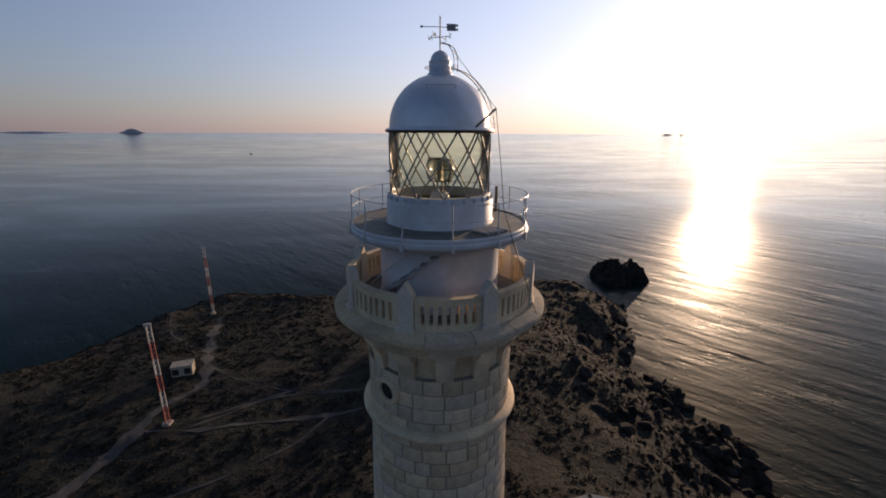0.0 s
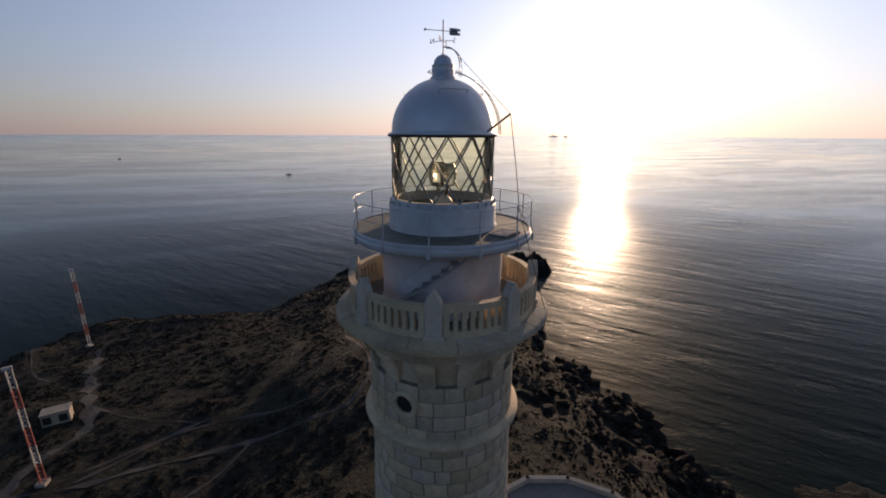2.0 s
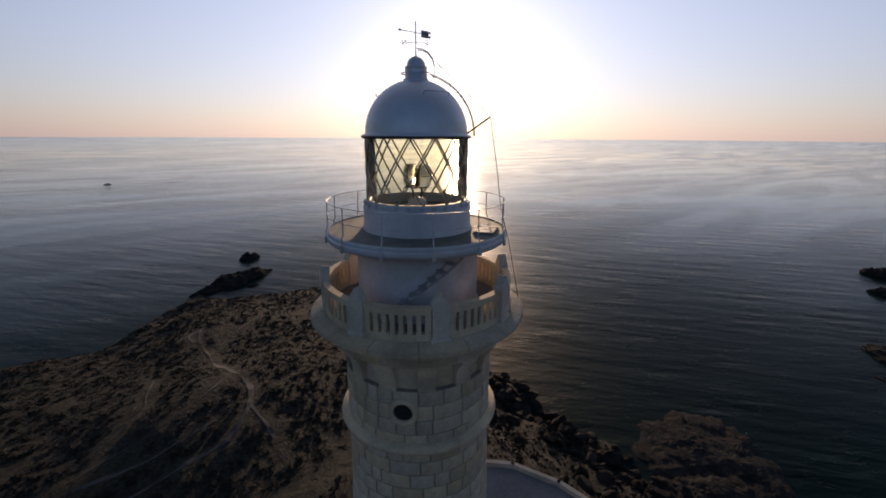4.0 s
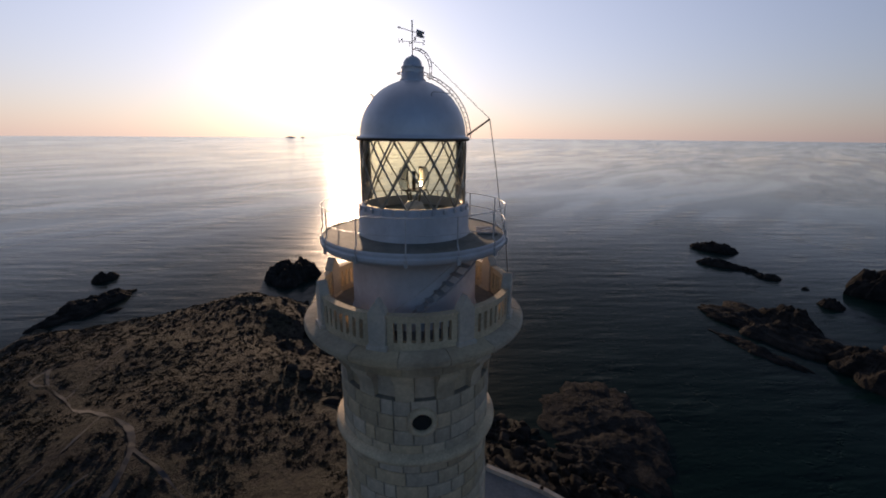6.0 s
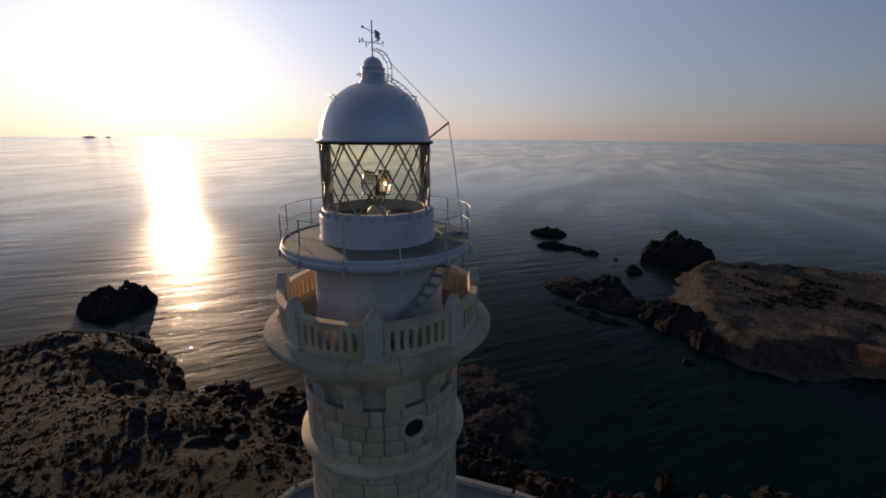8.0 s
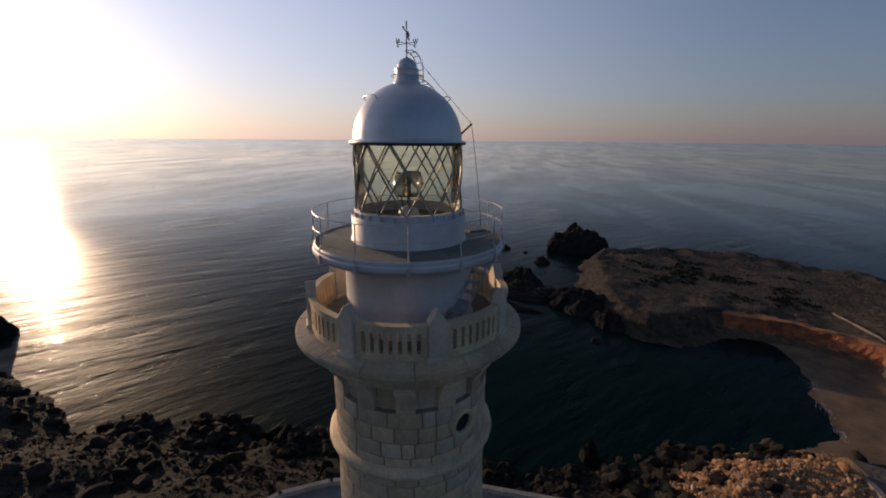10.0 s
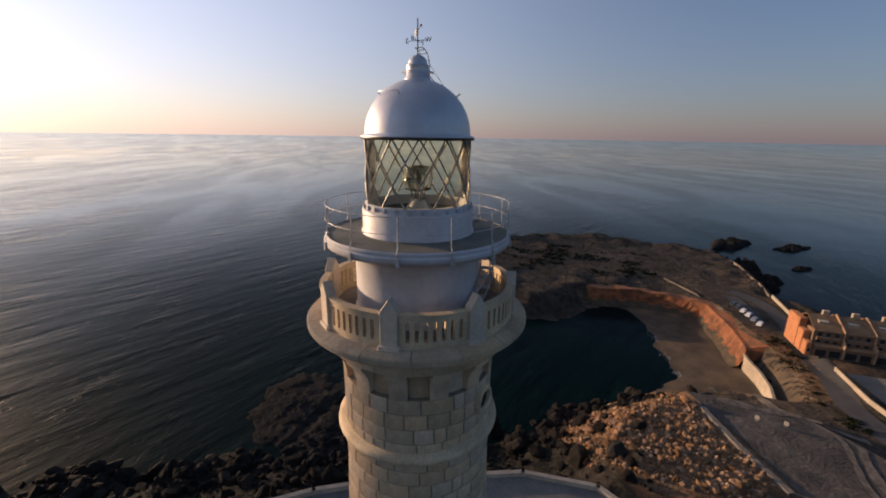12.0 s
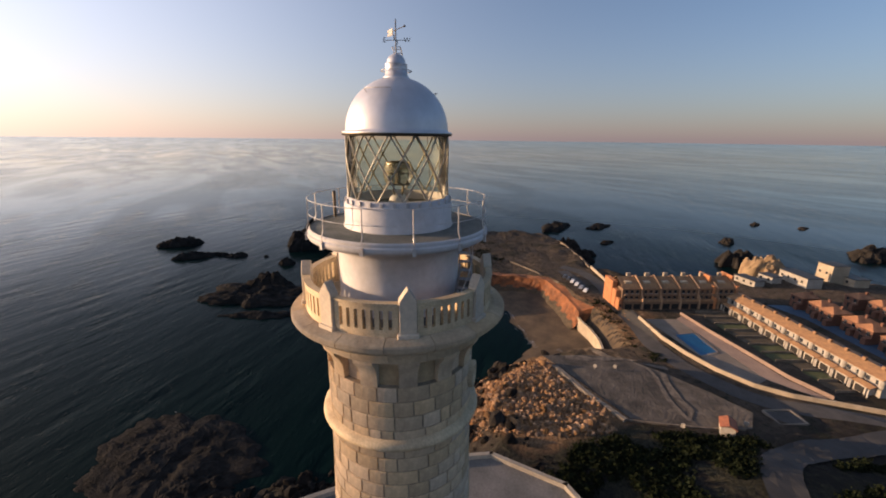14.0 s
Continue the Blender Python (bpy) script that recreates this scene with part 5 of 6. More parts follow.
LOTMAT = mat("bare_lot", (0.125, 0.104, 0.085), 0.95, second=(0.045, 0.039, 0.033), scale=0.16, fine=1.1, bump=0.7, third=(0.185, 0.15, 0.118))
tagged(part("bare_lot", prism(bmesh.new(), [(47 + (x - 47) * 0.98, -93 + (y + 93) * 0.97) for x, y in LOT], 15.2, 16.12), LOTMAT), "bare levelled lot of grey-brown earth", "lot", kind="structure")


# ---- the ochre cliff round the cove ----
CLIFF = mat("ochre_cliff", (0.38, 0.135, 0.05), 0.95, second=(0.17, 0.07, 0.033), scale=0.28, fine=1.6, bump=1.0, third=(0.36, 0.20, 0.11))
line = smooth_line(CLIFF_LINE, 0.7)
bm = bmesh.new()
rows = []
xy = np.array([p[:2] for p in line])
t = np.gradient(xy, axis=0)
t /= np.linalg.norm(t, axis=1, keepdims=True)
side = np.stack([t[:, 1], -t[:, 0]], 1)   # into the land
side = np.where((side @ np.array([0.4, -0.9]))[:, None] < 0, -side, side)
along = np.arange(len(xy)) * 0.7
behind = xy + side * 7.0
top = np.maximum(8.6 + 1.2 * (fbm(along / 7.0, along * 0.0, 37, 3) - 0.5), land_height(behind[:, 0], behind[:, 1]) - 0.3)
top = np.minimum(top, 8.9 + 0.5 * fbm(along / 9.0, along * 0.0, 39, 3))
fade = smooth01((along[-1] - along) / 3.0)
top = top * fade + 5.6 * (1 - fade)
for k in range(14):
    f = min(1.0, k / 11)
    jut = 4.2 * (fbm(along / 6.0, np.full(len(xy), f * 2.0), 17, 4) - 0.5) + 3.0 * np.abs(fbm(along / 2.6, np.full(len(xy), f * 2.5), 27, 3) - 0.5)
    back = (-5.2 + 3.4 * f / 0.34 if f < 0.34 else -1.8 + 1.6 * (f - 0.34) / 0.66) + 0.6 * jut * (0.45 + f * (1 - f) * 2.2) * fade + max(0, k - 11) ** 2 * 1.8 * fade
    p = xy + side * back[:, None]
    z = 0.5 + (top - 0.5) * f
    if k == 13:
        z = (land_height(p[:, 0], p[:, 1]) - 0.25) * fade + (top - 0.6) * (1 - fade)
    rows.append([bm.verts.new((x, y, h)) for (x, y), h in zip(p.tolist(), z.tolist())])
for k, (a, b) in enumerate(zip(rows, rows[1:])):
    for i in range(len(a) - 1):
        bm.faces.new((a[i], a[i + 1], b[i + 1], b[i])).material_index = 1 if k < 3 + (i // 5) % 2 else 0
bmesh.ops.recalc_face_normals(bm, faces=bm.faces)
cliff = part("cove_cliff", bm, CLIFF)
cliff.data.materials.append(mat("earth_talus", (0.13, 0.088, 0.05), 0.95, second=(0.06, 0.048, 0.03), scale=0.5, fine=2.5, bump=0.6))
tagged(cliff, "eroded orange earth cliff behind the beach", "cliff", kind="structure")


# ---- foam on the reef ----
FOAM = mat("sea_foam", (0.55, 0.57, 0.58), 0.8, second=(0.35, 0.38, 0.40), scale=1.0, fine=6, bump=0.1)
rng = np.random.RandomState(23)
verts, faces = [], []
for cx, cy, spread, count in ((94, 33, 1.8, 150), (98, 36, 1.2, 60), (117, 27, 1.6, 110), (220, 22, 1.0, 40), (132, -110.5, 3.2, 90), (120, -106.5, 3.2, 90), (107, -101.5, 2.4, 60)):
    for x, y in rng.normal(size=(count, 2)) * spread * np.array([1.0, 0.5]) + np.array([cx, cy]):
        r = rng.uniform(0.06, 0.24)
        ring = [(x + r * rng.uniform(0.6, 1.2) * math.cos(k * 1.257), y + r * rng.uniform(0.6, 1.2) * math.sin(k * 1.257), 0.10 + rng.uniform(0, 0.03)) for k in range(5)]
        faces.append(list(range(len(verts), len(verts) + 5)))
        verts += ring
me = bpy.data.meshes.new("foam")
me.from_pydata(verts, [], faces)
me.materials.append(FOAM)
tagged(new("foam", me), "white foam where the swell breaks on the reef", "foam", kind="stuff")


# ---- masts, hut, boats, cars ----
RED = mat("red_paint", (0.27, 0.065, 0.05), 0.6, second=(0.19, 0.05, 0.04), scale=1, fine=6, bump=0.05)
MASTWHITE = mat("mast_white", (0.42, 0.41, 0.39), 0.6, second=(0.3, 0.29, 0.28), scale=1, fine=6, bump=0.05)
TERRACOTTA = mat("terracotta_tiles", (0.36, 0.205, 0.10), 0.85, second=(0.23, 0.125, 0.065), scale=0.5, fine=5, bump=0.5)
ORANGE = mat("orange_render", (0.55, 0.225, 0.095), 0.85, second=(0.44, 0.175, 0.07), scale=0.4, fine=4, bump=0.15)
PARTY = mat("tan_render", (0.42, 0.26, 0.155), 0.85, second=(0.32, 0.19, 0.115), scale=0.4, fine=4, bump=0.15)
REDTILE = mat("red_tiles", (0.34, 0.12, 0.06), 0.8, second=(0.24, 0.08, 0.045), scale=1, fine=6, bump=0.3)
VILLATILE = mat("orange_brown_tiles", (0.36, 0.175, 0.09), 0.85, second=(0.22, 0.105, 0.057), scale=0.5, fine=5, bump=0.5)
BRICKRED = mat("brick_red_render", (0.19, 0.088, 0.056), 0.85, second=(0.14, 0.06, 0.038), scale=0.4, fine=4, bump=0.15)
OCHRE = mat("ochre_render", (0.27, 0.16, 0.095), 0.85, second=(0.20, 0.115, 0.068), scale=0.4, fine=4, bump=0.15)
WHITEWASH = mat("whitewash", (0.46, 0.42, 0.36), 0.85, second=(0.33, 0.30, 0.255), scale=0.4, fine=4, bump=0.1)
WINDOW = mat("window_glass", (0.03, 0.035, 0.045), 0.12, second=(0.02, 0.025, 0.03), scale=0.5, fine=2, bump=0)
POOLWATER = mat("pool_water", (0.003, 0.10, 0.22), 0.35, second=(0.003, 0.085, 0.19), scale=0.3, fine=1.5, bump=0.1, ior=1.33)
POOLDECK = mat("pool_terrace", (0.205, 0.172, 0.142), 0.85, second=(0.145, 0.122, 0.10), scale=0.2, fine=3, bump=0.1)
PINKPAVE = mat("pink_paving", (0.33, 0.23, 0.175), 0.85, second=(0.26, 0.18, 0.14), scale=0.2, fine=3, bump=0.1)
LAWN = mat("garden_lawn", (0.075, 0.085, 0.035), 0.95, second=(0.045, 0.055, 0.025), scale=0.3, fine=4, bump=0.4)
GARDEN = mat("garden_earth", (0.085, 0.067, 0.046), 0.95, second=(0.04, 0.036, 0.025), scale=0.35, fine=3, bump=0.4)
BLUEPAVE = mat("blue_paving", (0.05, 0.105, 0.17), 0.7, second=(0.035, 0.075, 0.13), scale=0.2, fine=3, bump=0.1)
CARWHITE = mat("white_car_paint", (0.72, 0.72, 0.72), 0.25, second=(0.68, 0.68, 0.68), bump=0, coat=0.5)
CARSILVER = mat("silver_car_paint", (0.40, 0.41, 0.43), 0.3, 0.5, second=(0.36, 0.37, 0.39), bump=0)
CARDARK = mat("dark_car_paint", (0.05, 0.055, 0.065), 0.25, second=(0.045, 0.05, 0.06), bump=0, coat=0.5)
TYRE = mat("tyre_rubber", (0.02, 0.02, 0.02), 0.9, bump=0)

for x, y, height, label in ((-59.8, 64.6, 24.0, "tall red and white banded lattice mast"), (-92.4, 143.8, 28.2, "tall red and white banded mast near the shore")):
    z = ground_z(x, y)
    mast = thing("radio_mast", label, "mast", (x, y, z), "radio masts")
    foot = box(bmesh.new(), (x, y, z + 0.2), (1.6, 1.6, 1.0))
    part("footing", foot, PARAPET, mast)
    bands = 6 if x > -80 else 7
    for k in range(bands):
        bm = bmesh.new()
        z0, z1 = z + 0.6 + (height - 0.6) * k / bands, z + 0.6 + (height - 0.6) * (k + 1) / bands
        legs = [(x + 0.52 * math.cos(a), y + 0.52 * math.sin(a)) for a in (0.5, 2.59, 4.69)]
        for i, (lx, ly) in enumerate(legs):
            tube(bm, [(lx, ly, z0), (lx, ly, z1)], 0.11, 5)
            nx, ny = legs[(i + 1) % 3]
            for s in range(4):
                h0, h1 = z0 + (z1 - z0) * s / 4, z0 + (z1 - z0) * (s + 1) / 4
                tube(bm, [(lx, ly, h0), (nx, ny, h1)] if s % 2 else [(nx, ny, h0), (lx, ly, h1)], 0.09, 4)
        part("mast_section", bm, MASTWHITE if (bands - k) % 2 else RED, mast)
    part("head", box(bmesh.new(), (x, y, z + height + 0.25), (1.3, 0.5, 0.5), 30), MASTWHITE, mast, "white equipment head")
    for a in (40, 160, 280):
        q = (x + 15 * math.cos(radians(a)), y + 15 * math.sin(radians(a)))
        part("guy_wire", tube(bmesh.new(), [(x, y, z + height * 0.92), (*q, ground_z(*q))], 0.018, 3), DARK, mast)

hx, hy = -69.2, 86.4
hz = ground_z(hx, hy)
hut = thing("concrete_hut", "small flat-roofed white concrete hut among scrub", "hut", (hx, hy, hz), turn=18)
part("wall", box(bmesh.new(), (hx, hy, hz + 1.2), (5.0, 3.0, 2.9), 18), CREAM, hut)
part("roof", box(bmesh.new(), (hx, hy, hz + 2.75), (5.3, 3.3, 0.24), 18), CREAM, hut)
m = pose(hx, hy, hz, 0, 0, 18)
# doorway shade painted as black sheets on the solid wall
for u in (-1.5, 1.3):
    part("doorway", box(bmesh.new(), m @ Vector((u, -1.51, 1.2)), (1.5, 0.08, 1.7), 18), BLACK, hut, "black sheet for the shade in the doorway")

for x, y, label, wake in ((-104, 884, "small motor boat trailing a pale wake", True), (-674, 1520, "small distant boat on the sea", False)):
    boat = thing("boat", label, "boat", (x, y, 0), "boats at sea")
    bm = prism(bmesh.new(), [(x - 5, y - 0.6), (x - 3, y - 1.5), (x + 5, y - 1.4), (x + 5, y + 1.4), (x - 3, y + 1.5), (x - 5, y + 0.6)], -0.3, 1.3)
    part("hull", bm, DARK, boat)
    part("cabin", box(bmesh.new(), (x + 0.5, y, 2.0), (3.2, 1.9, 1.5), taper=0.8), WHITEWASH, boat)
    if wake:
        bm = bmesh.new()
        q = [bm.verts.new(p) for p in ((x + 5, y - 0.8, 0.06), (x + 110, y - 9, 0.06), (x + 110, y - 4, 0.06), (x + 5, y + 0.8, 0.06))]
        bm.faces.new(q)
        part("wake", bm, mat("wake_foam", (0.62, 0.65, 0.68), 0.6, second=(0.4, 0.43, 0.46), scale=0.1, fine=1, bump=0.2), boat, "pale churned wake")


def car(material, label, x, y, turn, z=None):
    z = ground_z(x, y) + 0.14 if z is None else z
    ob = thing("car", label, "car", (0, 0, 0), "parked cars")
    bm = bmesh.new()
    side = ((-2.1, 0.35), (-2.15, 0.75), (-1.95, 0.95), (2.0, 0.9), (2.1, 0.6), (2.05, 0.3))
    top = ((-1.7, 0.95), (-1.2, 1.42), (0.5, 1.45), (1.15, 0.93))
    for prof, w in ((side, 0.86), (top, 0.74)):
        a = [bm.verts.new((u, -w, v)) for u, v in prof]
        b = [bm.verts.new((u, w, v)) for u, v in prof]
        bm.faces.new(a)
        bm.faces.new(b[::-1])
        for i in range(len(a)):
            j = (i + 1) % len(a)
            bm.faces.new((a[j], a[i], b[i], b[j]))
    bmesh.ops.recalc_face_normals(bm, faces=bm.faces)
    part("body", bm, material, ob)
    bm = bmesh.new()
    for s in (-1, 1):
        box(bm, (-0.35, 0.745 * s, 1.19), (1.7, 0.02, 0.32))
    part("window", bm, WINDOW, ob)
    for u in (-1.3, 1.3):
        for s in (-1, 1):
            bm = lathe(bmesh.new(), [(0.02, -0.1), (0.32, -0.1), (0.32, 0.1), (0.02, 0.1)], 14)
            bm.transform(pose(u, 0.80 * s, 0.32, 90, 0, 0))
            part("wheel", bm, TYRE, ob)
    ob.matrix_world = pose(x, y, z, 0, 0, turn)
    ob.location, ob.rotation_euler = (x, y, z), (0, 0, radians(turn))
    return ob


for k, (m_, lab) in enumerate(((CARDARK, "dark parked car on the asphalt bay"), (CARDARK, "dark parked car on the asphalt bay"), (CARWHITE, "white parked car on the asphalt bay"), (CARWHITE, "white parked car on the asphalt bay"), (CARSILVER, "silver parked car on the asphalt bay"), (CARWHITE, "white parked car on the asphalt bay"))):
    car(m_, lab, 144.4 - 4.35 * k, -153.6 + 1.45 * k, 120)
car(CARWHITE, "white car at the kerb beside the end house", 103.7, -146, 37)


# ---- the houses ----
def window_part(parent, c, s, turn=0):
    w = part("window", box(bmesh.new(), c, s, turn), WINDOW, parent)
    bm = bmesh.new()
    box(bm, (c[0], c[1] - 0.02, c[2] - s[2] / 2 - 0.05), (s[0] + 0.2, s[1] + 0.1, 0.1), turn)
    part("sill", bm, WHITEWASH, w)
    return w


def gable_roof(bm, w, d, z, rise, over=0.4, y0=0.0):
    """A pitched roof with its ridge along x; depth runs to +y from y0."""
    x0, x1, a, b = -w / 2 - 0.0, w / 2 + 0.0, y0 - over, y0 + d + over
    mid = (a + b) / 2
    t = 0.22
    pts = ((a, z), (mid, z + rise), (b, z), (b, z - t), (mid, z + rise - t), (a, z - t))
    l, r = [bm.verts.new((x0, y, h)) for y, h in pts], [bm.verts.new((x1, y, h)) for y, h in pts]
    for i in range(6):
        j = (i + 1) % 6
        bm.faces.new((l[i], r[i], r[j], l[j]))
    bm.faces.new(l[::-1])
    bm.faces.new(r)
    bmesh.ops.recalc_face_normals(bm, faces=bm.faces)
    return bm


def placed(ob, x, y, z, turn):
    ob.location, ob.rotation_euler = (x, y, z), (0, 0, radians(turn))
    return ob


# orange terraced houses: local x along the row, front towards -y
ROW1_W = 8.2


def terraced_house():
    h = thing("terraced_house", "ochre terraced house with tiled roof and shaded garage", "house", group="ochre terrace")
    part("wall", box(bmesh.new(), (0, 7.4, 4.2), (ROW1_W, 13.4, 8.6)), OCHRE, h)
    part("ground_floor", box(bmesh.new(), (0, -0.3, 1.6), (ROW1_W, 1.9, 3.2)), OCHRE, h)
    part("roof", gable_roof(bmesh.new(), ROW1_W, 13.4, 8.5, 3.4, 0.3, 0.7), TERRACOTTA, h, "brown tiled pitched roof")
    part("porch_roof", gable_roof(bmesh.new(), ROW1_W * 0.96, 2.3, 3.6, 0.6, 0.1, -1.4), TERRACOTTA, h)
    # garage shade as black sheets in front of the ground floor
    for u in (-1.9, 1.9):
        part("garage", box(bmesh.new(), (u, -1.27, 1.3), (2.9, 0.08, 2.3)), BLACK, h, "black sheet for the shade in the garage")
    for w in (4.9, 7.2):
        for u in (-2.3, 0, 2.3):
            window_part(h, (u, 0.68, w), (1.2, 0.08, 1.4))
    part("balcony", box(bmesh.new(), (0, 0.3, 5.9), (ROW1_W * 0.8, 0.8, 0.9)), OCHRE, h)
    bm = bmesh.new()
    outline = ((-1.6, 0.0), (14.3, 0.0), (14.3, 8.9), (7.4, 12.7), (0.2, 9.1), (0.2, 6.3), (-1.6, 4.9))
    for s in (ROW1_W / 2 - 0.2, ROW1_W / 2 + 0.2):
        bm.faces.new([bm.verts.new((s, y - 0.2, z)) for y, z in outline])
    bm.verts.ensure_lookup_table()
    for i in range(7):
        j = (i + 1) % 7
        bm.faces.new((bm.verts[i], bm.verts[j], bm.verts[7 + j], bm.verts[7 + i]))
    bmesh.ops.recalc_face_normals(bm, faces=bm.faces)
    part("party_wall", bm, PARTY, h, "stepped tan party wall above the roof")
    part("chimney", box(bmesh.new(), (1.6, 8.6, 12.2), (1.8, 1.0, 1.7)), CREAM, h)
    part("roof_terrace", box(bmesh.new(), (-0.6, 4.4, 10.3), (2.8, 2.0, 0.9)), CREAM, h)
    return h


r1 = terraced_house()
row1_turn = math.degrees(math.atan2(-0.902, -0.432))
r1_dir, r1_start = Vector((-0.432, -0.902, 0)), Vector((95.9, -138.7, 13.0))
for k in range(6):
    p = r1_start + r1_dir * ROW1_W * (k + 0.5)
    m = pose(p.x, p.y, p.z, 0, 0, row1_turn)
    if k:
        copy_thing(r1, m)
    else:
        placed(r1, *p, row1_turn)
end = thing("end_house", "sunlit orange stepped end house with tiled terraces", "house", (0, 0, 0))
for n, (y, d, hgt, w) in enumerate(((-1.4, 3.2, 4.6, 1.6), (1.8, 3.6, 7.4, 2.0), (5.4, 8.0, 10.4, 2.2))):
    b = box(bmesh.new(), (0.0, y + d / 2, hgt / 2 - 0.1), (w, d - 0.01, hgt + 0.2))
    bmesh.ops.bevel(b, geom=b.edges[:], offset=0.15, segments=2, affect="EDGES")
    part("wall", b, ORANGE, end)
window_part(end, (0, -1.42, 1.9), (0.9, 0.08, 1.2))
p = r1_start - r1_dir * 1.3
placed(end, *p, row1_turn)

for k in (5, 6):
    gable = thing("gable_wall", "orange stepped gable wall at the end of the terrace", "wall", (0, 0, 0), "orange gable walls")
    bm = bmesh.new()
    for y, d, hgt in ((-1.7, 1.9, 5.1), (0.2, 3.6, 9.6), (3.8, 7.2, 12.9)):
        box(bm, (0, y + d / 2, hgt / 2), (0.9, d - 0.01, hgt))
    part("wall", bm, ORANGE, gable)
    p = r1_start + r1_dir * (ROW1_W * k - (1.6 if k == 5 else -0.2))
    placed(gable, *p, row1_turn)

# white town houses with porches
ROW2_W = 5.6


def town_house():
    h = thing("town_house", "white two-storey town house with brown tiled roof", "house", group="white terrace")
    part("wall", box(bmesh.new(), (0, 4.4, 2.6), (ROW2_W, 8.0, 5.6)), WHITEWASH, h)
    bm = gable_roof(bmesh.new(), ROW2_W, 8.0, 5.5, 1.2, 0.35, 0.4)
    part("roof", bm, TERRACOTTA, h, "brown tiled roof")
    part("porch", box(bmesh.new(), (-0.4, -1.0, 1.3), (ROW2_W * 0.62, 2.9, 2.7)), WHITEWASH, h)
    part("porch_roof", gable_roof(bmesh.new(), ROW2_W * 0.95, 2.8, 2.9, 0.55, 0.2, -2.6), TERRACOTTA, h)
    for u in (-2.6, 2.5):
        part("pillar", box(bmesh.new(), (u, -2.9, 1.25), (0.35, 0.35, 2.6)), WHITEWASH, h)
    # black sheet that paints the shade inside the porch
    part("porch_shade", box(bmesh.new(), (-0.4, -2.47, 1.15), (2.6, 0.08, 2.0)), BLACK, h)
    for u in (-1.5, 1.4):
        window_part(h, (u, 0.38, 4.1), (1.2, 0.08, 1.3))
    b = lathe(bmesh.new(), [(0.75, 3.0), (0.80, 4.9), (0.78, 5.2), (0.02, 5.3)], 14)
    b.transform(Matrix.Translation((2.6, 0.2, 0)))
    part("turret", b, WHITEWASH, h, "rounded white bay", True)
    part("chimney", box(bmesh.new(), (-1.2, 4.2, 6.9), (1.0, 0.8, 1.2)), TERRACOTTA, h)
    part("skylight", box(bmesh.new(), (1.3, 6.6, 6.15), (0.9, 1.2, 0.12)), WINDOW, h)
    return h


r2 = town_house()
r2_dir = Vector((-0.892, 0.452, 0))
row2_turn = math.degrees(math.atan2(0.452, -0.892))
for k in range(12):
    p = Vector((79.4, -180.8, 13.0)) + r2_dir * ROW2_W * (k + 0.5)
    m = pose(p.x, p.y, p.z, 0, 0, row2_turn)
    if k:
        copy_thing(r2, m)
    else:
        placed(r2, *p, row2_turn)

# red villas behind
def villa():
    h = thing("villa", "brick-red villa with hipped brown tiled roof", "house", group="red villas")
    part("wall", box(bmesh.new(), (0, 4, 2.5), (6.0, 7.4, 5.4)), BRICKRED, h)
    bm = bmesh.new()
    lo = [bm.verts.new(v) for v in ((-3.4, -0.1, 5.1), (3.4, -0.1, 5.1), (3.4, 8.1, 5.1), (-3.4, 8.1, 5.1))]
    hi = [bm.verts.new(v) for v in ((0, 2.6, 6.9), (0, 5.4, 6.9))]
    for f in ((lo[0], lo[1], hi[0]), (lo[1], lo[2], hi[1], hi[0]), (lo[2], lo[3], hi[1]), (lo[3], lo[0], hi[0], hi[1]), lo[::-1]):
        bm.faces.new(f)
    part("roof", bm, VILLATILE, h, "hipped orange-brown tiled roof")
    for u in (-1.6, 1.6):
        window_part(h, (u, 0.28, 3.8), (1.2, 0.08, 1.3))
    # the garage's shade is a black sheet on the wall
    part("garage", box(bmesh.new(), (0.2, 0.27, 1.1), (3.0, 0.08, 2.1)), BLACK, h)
    part("annex", box(bmesh.new(), (2.4, -0.9, 1.2), (1.6, 2.2, 2.6)), BRICKRED, h)
    part("chimney", box(bmesh.new(), (1.0, 5.2, 6.9), (0.8, 0.8, 1.3)), BRICKRED, h)
    return h


v = villa()
spots3 = [(63.3 - 6.7 * i, -207.9 + 3.8 * i, 0) for i in range(8)] + [(52.1 - 6.7 * i, -230.3 + 3.8 * i, 0) for i in range(7)]
for k, (x, y, _) in enumerate(spots3):
    x, y = x - 1.2 * (k % 2), y + 0.8 * (k % 3)
    m = pose(x, y, 13.0, 0, 0, row2_turn)
    if k:
        copy_thing(v, m)
    else:
        placed(v, x, y, 13.0, row2_turn)

# white buildings towards the far shore
def white_building(x, y, w, d, h, turn, label, material):
    z = ground_z(x, y)
    ob = thing("white_building", label, "building", (0, 0, 0), "buildings near the far shore")
    b = box(bmesh.new(), (0, d / 2, h / 2 - 1), (w, d, h + 2))
    bmesh.ops.bevel(b, geom=b.edges[:], offset=0.06, segments=1, affect="EDGES")
    part("wall", b, material, ob)
    part("roof", box(bmesh.new(), (0, d / 2, h + 0.1), (w + 0.5, d + 0.5, 0.22)), DARK, ob, "dark flat roof")
    for i in range(max(1, int(w / 4))):
        window_part(ob, (-w / 2 + 2 + 4 * i, -0.02, h * 0.55), (1.2, 0.08, 1.3))
    return placed(ob, x, y, z, turn)


